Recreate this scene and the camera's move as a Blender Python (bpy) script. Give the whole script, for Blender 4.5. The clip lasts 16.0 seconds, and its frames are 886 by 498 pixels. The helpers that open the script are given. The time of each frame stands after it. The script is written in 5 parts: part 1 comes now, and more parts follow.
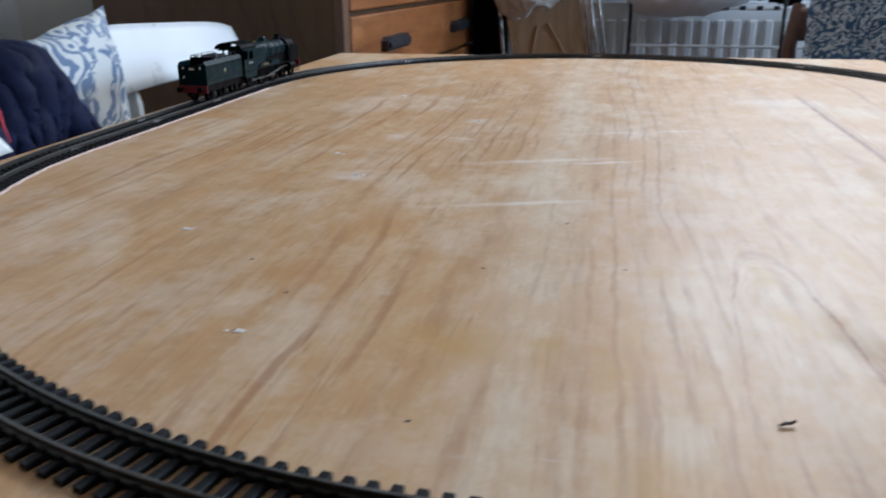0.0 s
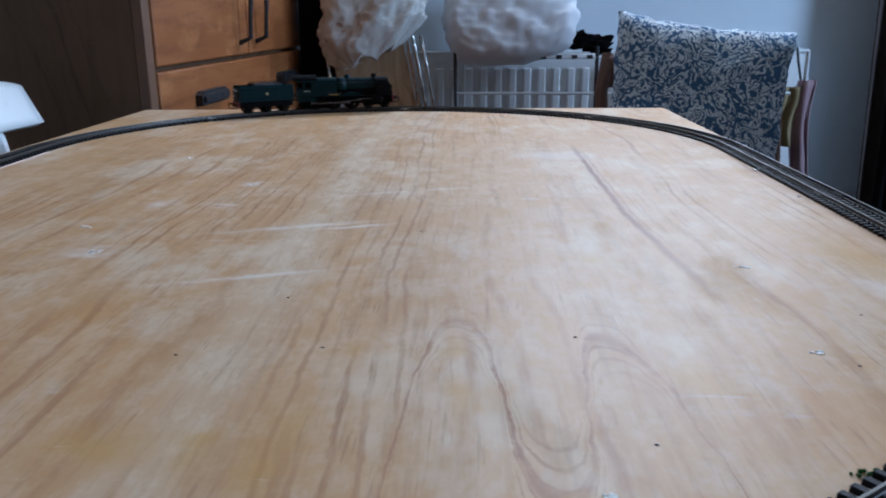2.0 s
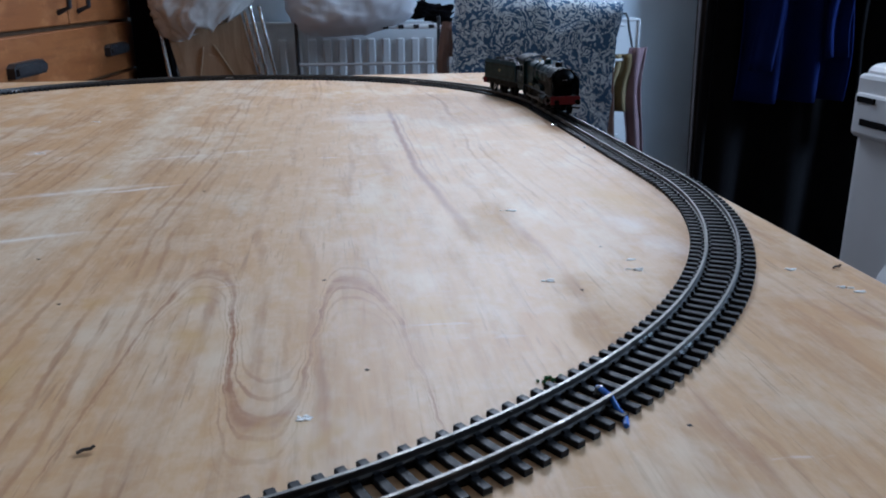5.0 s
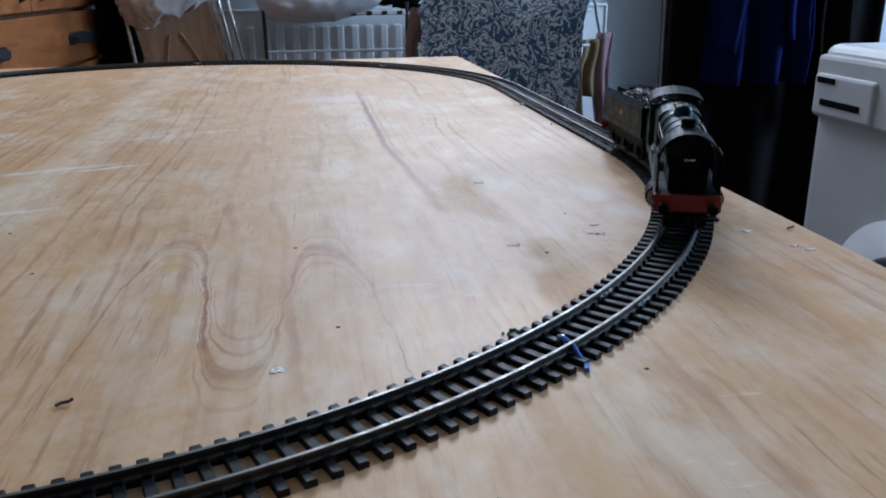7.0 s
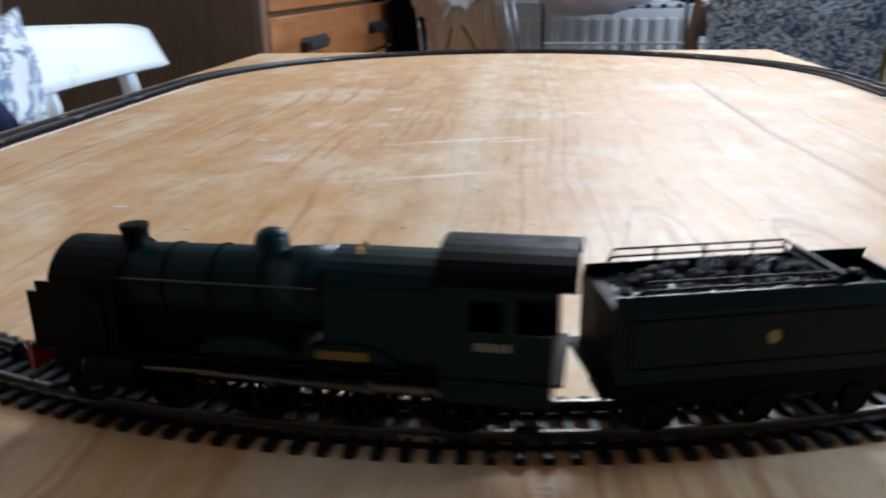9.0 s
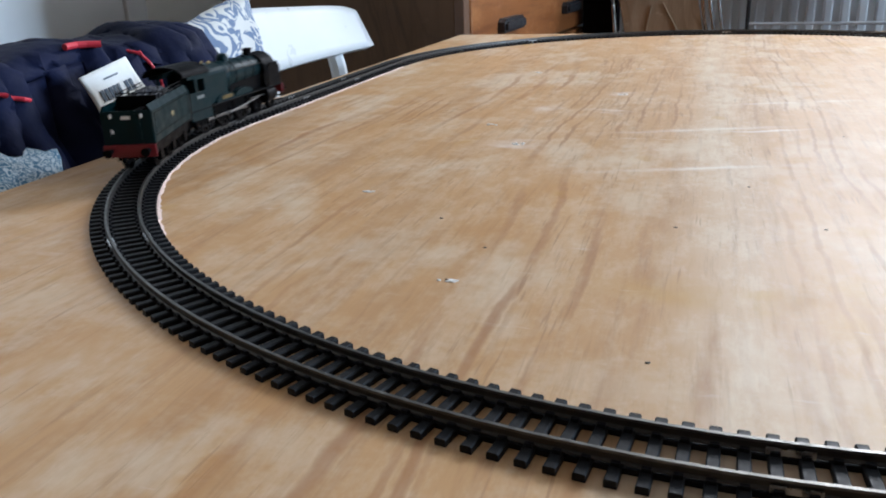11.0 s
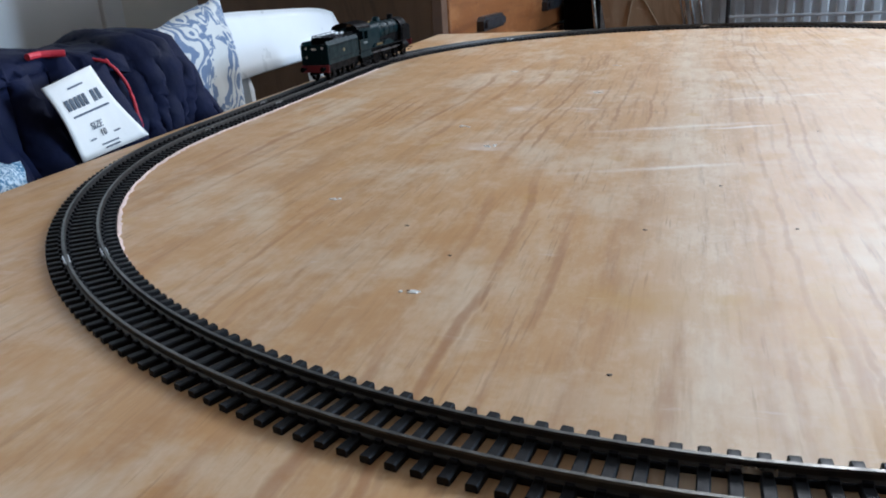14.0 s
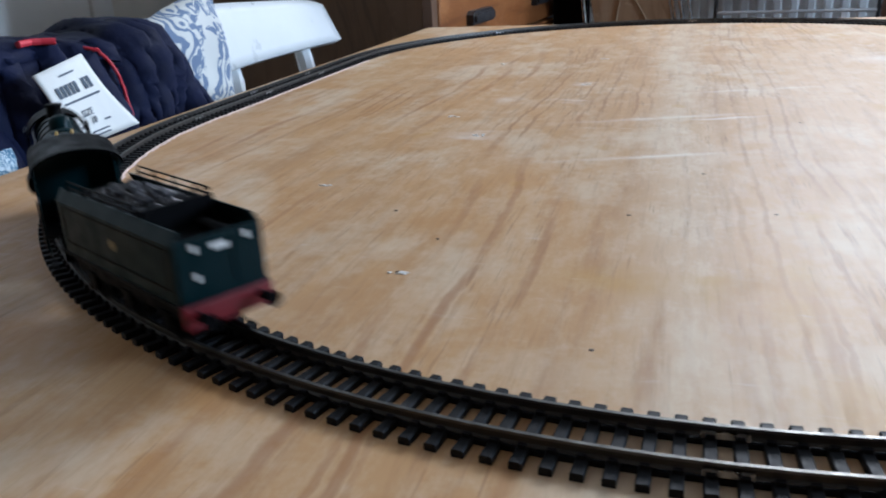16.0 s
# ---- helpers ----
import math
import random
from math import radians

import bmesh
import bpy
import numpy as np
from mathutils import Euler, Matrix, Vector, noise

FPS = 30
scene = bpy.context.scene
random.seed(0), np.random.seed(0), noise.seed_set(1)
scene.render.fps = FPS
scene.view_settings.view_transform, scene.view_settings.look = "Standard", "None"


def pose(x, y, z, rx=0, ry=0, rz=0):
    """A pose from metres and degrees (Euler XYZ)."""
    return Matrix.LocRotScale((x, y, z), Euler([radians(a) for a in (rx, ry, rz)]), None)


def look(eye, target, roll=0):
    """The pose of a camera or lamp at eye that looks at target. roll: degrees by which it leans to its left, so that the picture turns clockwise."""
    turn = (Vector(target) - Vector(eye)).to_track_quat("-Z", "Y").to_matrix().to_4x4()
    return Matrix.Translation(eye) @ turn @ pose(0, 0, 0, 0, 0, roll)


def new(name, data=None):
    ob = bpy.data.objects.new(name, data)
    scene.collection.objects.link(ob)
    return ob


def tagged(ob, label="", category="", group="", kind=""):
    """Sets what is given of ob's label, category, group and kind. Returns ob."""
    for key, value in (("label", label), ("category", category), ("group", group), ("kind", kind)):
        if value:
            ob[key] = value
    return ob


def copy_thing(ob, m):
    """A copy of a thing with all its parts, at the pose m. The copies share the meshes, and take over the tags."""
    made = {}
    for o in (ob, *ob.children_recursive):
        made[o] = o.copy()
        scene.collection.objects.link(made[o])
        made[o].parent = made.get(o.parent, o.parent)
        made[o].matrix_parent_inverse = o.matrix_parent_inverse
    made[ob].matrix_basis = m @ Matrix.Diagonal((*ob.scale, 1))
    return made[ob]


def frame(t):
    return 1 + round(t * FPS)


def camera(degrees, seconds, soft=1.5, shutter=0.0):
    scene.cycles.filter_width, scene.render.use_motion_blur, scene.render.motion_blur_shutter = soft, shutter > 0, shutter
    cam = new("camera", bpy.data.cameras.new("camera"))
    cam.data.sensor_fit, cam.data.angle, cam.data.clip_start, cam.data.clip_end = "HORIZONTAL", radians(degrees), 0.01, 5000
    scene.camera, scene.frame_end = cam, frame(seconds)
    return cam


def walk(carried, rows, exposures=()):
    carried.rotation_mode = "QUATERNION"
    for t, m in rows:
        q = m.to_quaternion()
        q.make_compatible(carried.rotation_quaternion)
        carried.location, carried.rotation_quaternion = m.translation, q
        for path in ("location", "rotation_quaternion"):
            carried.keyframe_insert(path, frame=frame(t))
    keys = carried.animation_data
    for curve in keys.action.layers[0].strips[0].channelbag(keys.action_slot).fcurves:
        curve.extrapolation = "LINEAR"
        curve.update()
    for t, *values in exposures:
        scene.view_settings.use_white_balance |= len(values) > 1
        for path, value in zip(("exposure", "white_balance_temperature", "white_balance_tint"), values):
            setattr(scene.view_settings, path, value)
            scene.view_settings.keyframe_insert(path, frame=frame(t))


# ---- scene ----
TOP = 0.82   # height of the layout board's upper face over the floor
LS = 0.2025   # half the length of the straight sides of the loop
cam = camera(57.12, 16.0, soft=1.9, shutter=0.5)
PATH = [
    (0, (0.0191, -0.8198, 0.9685), (-0.3532, 1.0335, 0.3153), -0.44),
    (0.5, (0.0484, -0.8120, 0.9773), (-0.2013, 1.0746, 0.3624), -0.08),
    (1, (0.0712, -0.8032, 0.9838), (-0.0817, 1.1009, 0.3914), 0.23),
    (1.5, (0.0881, -0.8071, 0.9858), (0.0041, 1.1075, 0.4139), 0.23),
    (2, (0.1078, -0.8007, 0.9850), (0.0496, 1.1189, 0.4265), -0.45),
    (2.5, (0.1271, -0.8007, 0.9808), (0.1476, 1.1180, 0.4168), -0.14),
    (3, (0.1387, -0.7994, 0.9782), (0.1972, 1.1135, 0.3974), 0.02),
    (3.5, (0.1536, -0.8022, 0.9728), (0.2795, 1.1074, 0.3918), 0.03),
    (4, (0.1626, -0.8094, 0.9711), (0.3475, 1.0954, 0.3900), 0.15),
    (4.5, (0.1691, -0.8118, 0.9699), (0.3926, 1.0810, 0.3637), 0.02),
    (5, (0.1752, -0.8151, 0.9697), (0.4213, 1.0720, 0.3547), -0.44),
    (5.2, (0.1769, -0.8176, 0.9681), (0.4381, 1.0641, 0.3427), -0.36),
    (7.3, (0.1745, -0.8368, 0.9604), (0.4878, 1.0325, 0.3217), -0.78),
    (7.5, (0.1619, -0.8436, 0.9595), (0.4620, 1.0318, 0.3328), -1.29),
    (8, (0.1282, -0.8474, 0.9510), (0.3183, 1.0384, 0.3125), -1.61),
    (8.5, (0.0815, -0.8605, 0.9495), (0.1145, 1.0460, 0.3462), -1.06),
    (9, (0.0301, -0.8628, 0.9569), (-0.1690, 1.0211, 0.3155), -1.03),
    (9.5, (-0.0090, -0.8607, 0.9621), (-0.4477, 0.9841, 0.3263), -0.93),
    (9.7, (-0.0240, -0.8452, 0.9549), (-0.5254, 0.9779, 0.3032), -0.95),
    (11.8, (-0.0302, -0.8413, 0.9586), (-0.6192, 0.9473, 0.2848), -2.26),
    (12, (-0.0291, -0.8406, 0.9594), (-0.6064, 0.9521, 0.2864), -2.26),
    (12.5, (-0.0272, -0.8406, 0.9586), (-0.5774, 0.9589, 0.2811), -2.22),
    (13, (-0.0228, -0.8376, 0.9566), (-0.5746, 0.9619, 0.2803), -2.54),
    (13.5, (-0.0207, -0.8289, 0.9547), (-0.5786, 0.9676, 0.2757), -3.19),
    (14, (-0.0206, -0.8290, 0.9566), (-0.5821, 0.9673, 0.2800), -3.34),
    (14.5, (-0.0205, -0.8316, 0.9561), (-0.5768, 0.9705, 0.2903), -3.24),
    (15, (-0.0215, -0.8305, 0.9543), (-0.5896, 0.9618, 0.2723), -3.09),
    (15.5, (-0.0250, -0.8341, 0.9537), (-0.6045, 0.9537, 0.2694), -2.83),
    (16, (-0.0176, -0.8382, 0.9537), (-0.5529, 0.9618, 0.2657), -2.84),
]
EXPOSURES = [(0.0, -0.18, 5550, 10), (0.8, -0.33, 5220, 10), (1.5, -0.44, 5020, 10), (5.2, -0.44, 5050, 10), (7.3, -0.33, 5150, 10), (8.5, 0.02, 5350, 10), (9.3, 0.22, 5750, 10), (12.0, 0.03, 5720, 10), (16.0, -0.1, 5500, 10)]
walk(cam, [(t, look(eye, target, roll)) for t, eye, target, roll in PATH], EXPOSURES)

# ---- light: daylight from a window beside and one beyond the layout ----
world = bpy.data.worlds.new("daylight")
scene.world = world
world.use_nodes = True
sky = world.node_tree.nodes.new("ShaderNodeTexSky")
sky.sky_type, sky.sun_disc = "NISHITA", False
sky.sun_elevation, sky.sun_rotation = radians(40), radians(160)
world.node_tree.links.new(sky.outputs["Color"], world.node_tree.nodes["Background"].inputs["Color"])
world.node_tree.nodes["Background"].inputs["Strength"].default_value = 0.12
sun = new("sun", bpy.data.lights.new("sun", "SUN"))
sun.data.energy, sun.data.angle, sun.data.color = 1.0, radians(12), (1, 0.95, 0.88)
sun.matrix_basis = look((-4, -6, 6), (0, 0, 0))


def window_light(name, eye, target, w, h, power, color):
    lamp = new(name, bpy.data.lights.new(name, "AREA"))
    lamp.data.shape, lamp.data.size, lamp.data.size_y = "RECTANGLE", w, h
    lamp.data.energy, lamp.data.color = power, color
    lamp.matrix_basis = look(eye, target)


FAR_X, FAR_Z, FAR_W, FAR_H = 0.74, TOP + 1.36, 1.05, 0.7
SIDE_Y, SIDE_Z, SIDE_W, SIDE_H = 0.45, TOP + 0.95, 0.75, 0.9
X_LEFT, X_RIGHT, Y_NEAR, Y_FAR, CEIL = -1.6, 3.3, -1.9, 1.92, 2.9
window_light("window_light_side", (X_RIGHT + 0.05, SIDE_Y, SIDE_Z), (X_RIGHT - 1, SIDE_Y, SIDE_Z), SIDE_W, SIDE_H, 125, (0.70, 0.85, 1.0))
window_light("window_light_far", (FAR_X, Y_FAR + 0.05, FAR_Z), (FAR_X, Y_FAR - 1, FAR_Z), FAR_W, FAR_H, 66, (1.0, 0.97, 0.93))

# ---- materials ----
def mat(name, color, rough=0.6, metal=0.0, vary=0.0, scale=40.0, bump=0.0, bump_scale=200.0, coat=0.0, spec=0.5):
    """A procedural surface: base colour with two scales of noise, and fine relief."""
    m = bpy.data.materials.new(name)
    m.use_nodes = True
    n, l = m.node_tree.nodes, m.node_tree.links
    b = n["Principled BSDF"]
    b.inputs["Roughness"].default_value = rough
    b.inputs["Metallic"].default_value = metal
    b.inputs["Coat Weight"].default_value = coat
    b.inputs["Specular IOR Level"].default_value = spec
    b.inputs["Base Color"].default_value = (*color, 1)
    tc = n.new("ShaderNodeTexCoord")
    if vary:
        big, small = n.new("ShaderNodeTexNoise"), n.new("ShaderNodeTexNoise")
        big.inputs["Scale"].default_value = scale * 0.15
        small.inputs["Scale"].default_value = scale
        big.inputs["Detail"].default_value = small.inputs["Detail"].default_value = 4
        for q in (big, small):
            l.new(tc.outputs["Object"], q.inputs["Vector"])
        mx = n.new("ShaderNodeMath")
        mx.operation = "ADD"
        l.new(big.outputs["Fac"], mx.inputs[0])
        l.new(small.outputs["Fac"], mx.inputs[1])
        mr = n.new("ShaderNodeMapRange")
        mr.inputs["From Min"].default_value, mr.inputs["From Max"].default_value = 0.6, 1.4
        mr.inputs["To Min"].default_value, mr.inputs["To Max"].default_value = 1 - vary, 1 + vary
        l.new(mx.outputs[0], mr.inputs["Value"])
        hs = n.new("ShaderNodeHueSaturation")
        hs.inputs["Color"].default_value = (*color, 1)
        l.new(mr.outputs["Result"], hs.inputs["Value"])
        l.new(hs.outputs["Color"], b.inputs["Base Color"])
        rr = n.new("ShaderNodeMapRange")
        rr.inputs["From Min"].default_value, rr.inputs["From Max"].default_value = 0.3, 0.7
        rr.inputs["To Min"].default_value, rr.inputs["To Max"].default_value = max(rough - 0.12, 0.03), min(rough + 0.12, 1)
        l.new(small.outputs["Fac"], rr.inputs["Value"])
        l.new(rr.outputs["Result"], b.inputs["Roughness"])
    if bump:
        nb, bp = n.new("ShaderNodeTexNoise"), n.new("ShaderNodeBump")
        nb.inputs["Scale"].default_value = bump_scale
        nb.inputs["Detail"].default_value = 5
        bp.inputs["Strength"].default_value = bump
        bp.inputs["Distance"].default_value = 0.2 / bump_scale
        l.new(tc.outputs["Object"], nb.inputs["Vector"])
        l.new(nb.outputs["Fac"], bp.inputs["Height"])
        l.new(bp.outputs["Normal"], b.inputs["Normal"])
    return m


def wood_mat(name, light, dark, stain, rough, along="Y", ring=9.0, coat=0.0, long=0.28, wave=26.0, pale=(0.78, 0.66, 0.5), blotch=1.0, sheet=False):
    """Rotary-cut veneer: long wandering cathedral grain, fine pores, stains and rubbed pale patches."""
    m = bpy.data.materials.new(name)
    m.use_nodes = True
    n, l = m.node_tree.nodes, m.node_tree.links
    b = n["Principled BSDF"]
    tc = n.new("ShaderNodeTexCoord")
    mp = n.new("ShaderNodeMapping")
    sc = {"X": (long, 1, 1), "Y": (1, long, 1), "Z": (1, 1, long)}[along]
    mp.inputs["Scale"].default_value = sc
    l.new(tc.outputs["Object"], mp.inputs["Vector"])

    def noise_node(scale, detail=3, vec=None, rough_=0.5):
        q = n.new("ShaderNodeTexNoise")
        q.inputs["Scale"].default_value, q.inputs["Detail"].default_value, q.inputs["Roughness"].default_value = scale, detail, rough_
        l.new((vec or mp.outputs["Vector"]), q.inputs["Vector"])
        return q.outputs["Fac"]

    def math_node(op, a, c=None, d=None):
        q = n.new("ShaderNodeMath")
        q.operation = op
        for i, v in enumerate((a, c, d)):
            if v is None:
                continue
            if isinstance(v, (int, float)):
                q.inputs[i].default_value = v
            else:
                l.new(v, q.inputs[i])
        return q.outputs[0]

    def ramp(fac, lo, hi):
        q = n.new("ShaderNodeMapRange")
        q.interpolation_type = "SMOOTHSTEP"
        q.inputs["From Min"].default_value, q.inputs["From Max"].default_value = lo, hi
        l.new(fac, q.inputs["Value"])
        return q.outputs["Result"]

    def mix(fac, a, c):
        q = n.new("ShaderNodeMix")
        q.data_type = "RGBA"
        for sock, v in ((q.inputs[0], fac), (q.inputs[6], a), (q.inputs[7], c)):
            if isinstance(v, (int, float)):
                sock.default_value = v
            elif isinstance(v, tuple):
                sock.default_value = (*v, 1)
            else:
                l.new(v, sock)
        return q.outputs[2]

    def stretched(sx, sy):
        q = n.new("ShaderNodeMapping")
        q.inputs["Scale"].default_value = {"X": (sy, sx, 1), "Y": (sx, sy, 1), "Z": (sx, 1, sy)}[along]
        l.new(tc.outputs["Object"], q.inputs["Vector"])
        return q.outputs["Vector"]

    field = noise_node(ring * 0.33, 1.2)
    wob = noise_node(ring * 5, 3)
    f2 = math_node("MULTIPLY_ADD", wob, 0.014, field)
    s = math_node("SINE", math_node("MULTIPLY", f2, wave * 6.28))
    s2 = math_node("SINE", math_node("MULTIPLY", f2, wave * 2.3 * 6.28))
    lines = math_node("MAXIMUM", ramp(s, 0.86, 1.0), math_node("MULTIPLY", ramp(s2, 0.8, 1.0), 0.6))
    gate = ramp(noise_node(ring * 0.55, 2), 0.4, 0.6)
    lines = math_node("MULTIPLY", lines, math_node("MULTIPLY_ADD", gate, 0.85, 0.12))
    soft = ramp(s, -0.4, 1.0)
    broad = ramp(noise_node(ring * 0.6, 3), 0.35, 0.7)
    streak = ramp(noise_node(34, 5, stretched(1, 0.10), 0.68), 0.45, 0.7)
    fine = ramp(noise_node(380, 3, stretched(1, 0.12), 0.6), 0.5, 0.85)
    zone = ramp(noise_node(5.5, 2, stretched(1, 0.13), 0.5), 0.42, 0.62)
    blot = ramp(noise_node(13.0, 4, stretched(1, 0.4), 0.6), 0.55, 0.68)
    haze = ramp(noise_node(16.0, 5, stretched(1, 0.35), 0.7), 0.5, 0.66)
    rub = ramp(noise_node(10.0, 5, stretched(1, 0.45), 0.7), 0.52, 0.68)
    scuff = ramp(noise_node(26.0, 4, stretched(0.4, 1.3), 0.75), 0.62, 0.7)
    c = mix(math_node("MULTIPLY", broad, 0.5), light, tuple(0.6 * a + 0.4 * d for a, d in zip(light, dark)))
    if sheet:
        xyz = n.new("ShaderNodeSeparateXYZ")
        l.new(tc.outputs["Object"], xyz.inputs[0])
        gx, gy = xyz.outputs[0], xyz.outputs[1]

        def off(v, by):
            """A signed wander: noise about zero, times by."""
            return math_node("MULTIPLY_ADD", v, by, -0.5 * by)

        def bell(v, mid, width):
            return math_node("EXPONENT", math_node("MULTIPLY", math_node("POWER", math_node("ABSOLUTE", math_node("MULTIPLY_ADD", v, 1 / width, -mid / width)), 2.0), -1.0))

        def spot(x, y, rx, ry, rag=0.03):
            return math_node("MULTIPLY", bell(math_node("ADD", gx, off(ragged, rag)), x, rx), bell(math_node("ADD", gy, off(ragged2, rag * 2)), y, ry))

        def total(items):
            t = items[0]
            for v in items[1:]:
                t = math_node("MAXIMUM", t, v)
            return t

        ragged, ragged2 = noise_node(45, 4, stretched(1, 0.5), 0.65), noise_node(38, 4, stretched(0.7, 1), 0.65)
        drift = off(noise_node(7.0, 2, stretched(1, 0.3)), 0.05)
        jitter = math_node("ADD", off(noise_node(60, 4, stretched(1, 0.35), 0.7), 0.007), off(noise_node(30, 2, stretched(0.35, 1)), 0.006))
        wx = math_node("ADD", math_node("ADD", gx, drift), jitter)
        # the double fold of the grain: one trough between two crests
        mid = math_node("ADD", gx, math_node("MULTIPLY", off(noise_node(14, 2), 0.014), 1.0))
        u = math_node("ABSOLUTE", math_node("ADD", math_node("ADD", mid, jitter), -0.1435))
        inner = math_node("COSINE", math_node("MULTIPLY", math_node("MINIMUM", math_node("MULTIPLY_ADD", u, 1 / 0.037, -1.0), 0.0), 3.1416))
        inner = math_node("DIVIDE", math_node("TANH", math_node("MULTIPLY", inner, 1.7)), 0.935)
        outer = math_node("POWER", math_node("MULTIPLY", math_node("MAXIMUM", math_node("ADD", u, -0.037), 0.0), 1 / 0.021), 3.0)
        shape = math_node("SUBTRACT", inner, outer)
        fold = math_node("MULTIPLY_ADD", shape, -0.08, math_node("MULTIPLY_ADD", gx, 0.35, gy))
        fold = math_node("ADD", fold, off(ragged, 0.012))
        ripple = math_node("SINE", math_node("MULTIPLY", fold, 6.2832 / 0.0155))
        near_fold = math_node("MULTIPLY", bell(fold, -0.420, 0.034), bell(gy, -0.5, 0.2))
        fold_lines = math_node("MULTIPLY", ramp(ripple, 0.45, 0.95), near_fold)
        fold_lines = math_node("MAXIMUM", fold_lines, math_node("MULTIPLY", bell(fold, -0.420, 0.008), 1.0))
        fold_lines = math_node("MULTIPLY", fold_lines, bell(gy, -0.47, 0.14))
        fold_lines = math_node("MULTIPLY", fold_lines, math_node("MULTIPLY_ADD", ramp(ragged2, 0.35, 0.65), 0.6, 0.4))
        # straight wandering growth lines, in patches
        lane = math_node("SINE", math_node("MULTIPLY", wx, 6.2832 / 0.0125))
        lane2 = math_node("SINE", math_node("MULTIPLY", math_node("MULTIPLY_ADD", drift, 0.7, wx), 6.2832 / 0.0273))
        patch = math_node("MAXIMUM", ramp(noise_node(9.0, 2, stretched(1, 0.22)), 0.5, 0.64), math_node("MULTIPLY", bell(gx, 0.05, 0.045), 0.9))
        patch2 = ramp(noise_node(12.0, 3, stretched(1, 0.2)), 0.45, 0.66)
        lanes = math_node("MAXIMUM", math_node("MULTIPLY", ramp(lane, 0.5, 1.0), patch), math_node("MULTIPLY", ramp(lane2, 0.6, 1.0), patch2))
        lanes = math_node("MULTIPLY", lanes, math_node("SUBTRACT", 1.0, near_fold))
        lanes = math_node("MULTIPLY", lanes, ramp(noise_node(55, 4, stretched(1, 0.12), 0.6), 0.35, 0.62))
        # a dark flame of grain running away from the near side
        flame_x = math_node("ADD", math_node("MULTIPLY_ADD", math_node("MAXIMUM", math_node("MULTIPLY", math_node("ADD", gy, 0.13), -1.0), 0.0), -0.075, gx), off(ragged, 0.007))
        flame = math_node("MULTIPLY", bell(flame_x, 0.242, 0.0032), math_node("MULTIPLY", ramp(gy, -0.42, -0.15), math_node("SUBTRACT", 1.0, ramp(gy, 0.16, 0.27))))
        flame_soft = math_node("MULTIPLY", bell(flame_x, 0.247, 0.011), math_node("MULTIPLY", ramp(gy, -0.3, -0.1), math_node("SUBTRACT", 1.0, ramp(gy, 0.1, 0.24))))
        heart = ramp(math_node("MULTIPLY_ADD", noise_node(4.0, 3, stretched(1, 0.5)), 0.26, math_node("MULTIPLY", gx, -1.0)), 0.04, 0.2)
        long_streak = ramp(noise_node(30, 5, stretched(1, 0.07), 0.72), 0.47, 0.68)
        warm = ramp(noise_node(17, 4, stretched(1, 0.22), 0.65), 0.5, 0.68)
        cool = ramp(noise_node(11, 5, stretched(1, 0.5), 0.7), 0.48, 0.66)
        mottle = ramp(noise_node(48, 5, stretched(1, 0.45), 0.75), 0.42, 0.7)
        c = mix(math_node("MULTIPLY", heart, 0.6), light, (0.565, 0.325, 0.148))
        c = mix(math_node("MULTIPLY", warm, 0.5), c, (0.54, 0.28, 0.10))
        c = mix(math_node("MULTIPLY", long_streak, 0.28), c, dark)
        c = mix(math_node("MULTIPLY", cool, 0.62), c, pale)
        c = mix(math_node("MULTIPLY", bell(wx, -0.012, 0.022), math_node("MULTIPLY_ADD", mottle, 0.4, 0.35)), c, pale)
        curl = ramp(noise_node(20, 5, stretched(0.8, 0.9), 0.72), 0.5, 0.68)
        c = mix(math_node("MULTIPLY", curl, 0.3), c, pale)
        c = mix(math_node("MULTIPLY", mottle, 0.28), c, tuple(1.1 * v for v in pale))
        c = mix(math_node("MULTIPLY", lanes, 0.6), c, (0.34, 0.15, 0.062))
        strand = ramp(math_node("SINE", math_node("MULTIPLY", flame_x, 6.2832 / 0.0085)), 0.3, 1.0)
        c = mix(math_node("MULTIPLY", math_node("MULTIPLY", flame_soft, strand), 0.55), c, (0.34, 0.15, 0.065))
        c = mix(math_node("MULTIPLY", flame, 0.95), c, (0.27, 0.105, 0.042))
        c = mix(math_node("MULTIPLY", fold_lines, 1.0), c, (0.31, 0.125, 0.052))
        pores = math_node("MULTIPLY", ramp(noise_node(520, 2, stretched(1, 0.05), 0.5), 0.6, 0.72), ramp(noise_node(24, 3, stretched(1, 0.3)), 0.42, 0.6))
        hair = ramp(noise_node(150, 4, stretched(1, 0.06), 0.7), 0.52, 0.7)
        c = mix(math_node("MULTIPLY", fine, 0.14), c, dark)
        c = mix(math_node("MULTIPLY", hair, 0.24), c, dark)
        c = mix(math_node("MULTIPLY", pores, 0.4), c, dark)
        # orange and yellow stains, pale rubbed patches, scrapes across the grain
        stains = total([spot(x, y, rx, ry, 0.02) for x, y, rx, ry in ((0.029, -0.535, 0.009, 0.02), (0.035, -0.498, 0.009, 0.018), (0.107, -0.469, 0.009, 0.012), (0.216, -0.451, 0.014, 0.014), (0.196, -0.26, 0.012, 0.02), (-0.04, -0.514, 0.022, 0.014), (0.0, -0.513, 0.012, 0.016), (0.377, -0.257, 0.02, 0.05), (0.10, -0.415, 0.006, 0.012), (0.04, -0.60, 0.014, 0.02))])
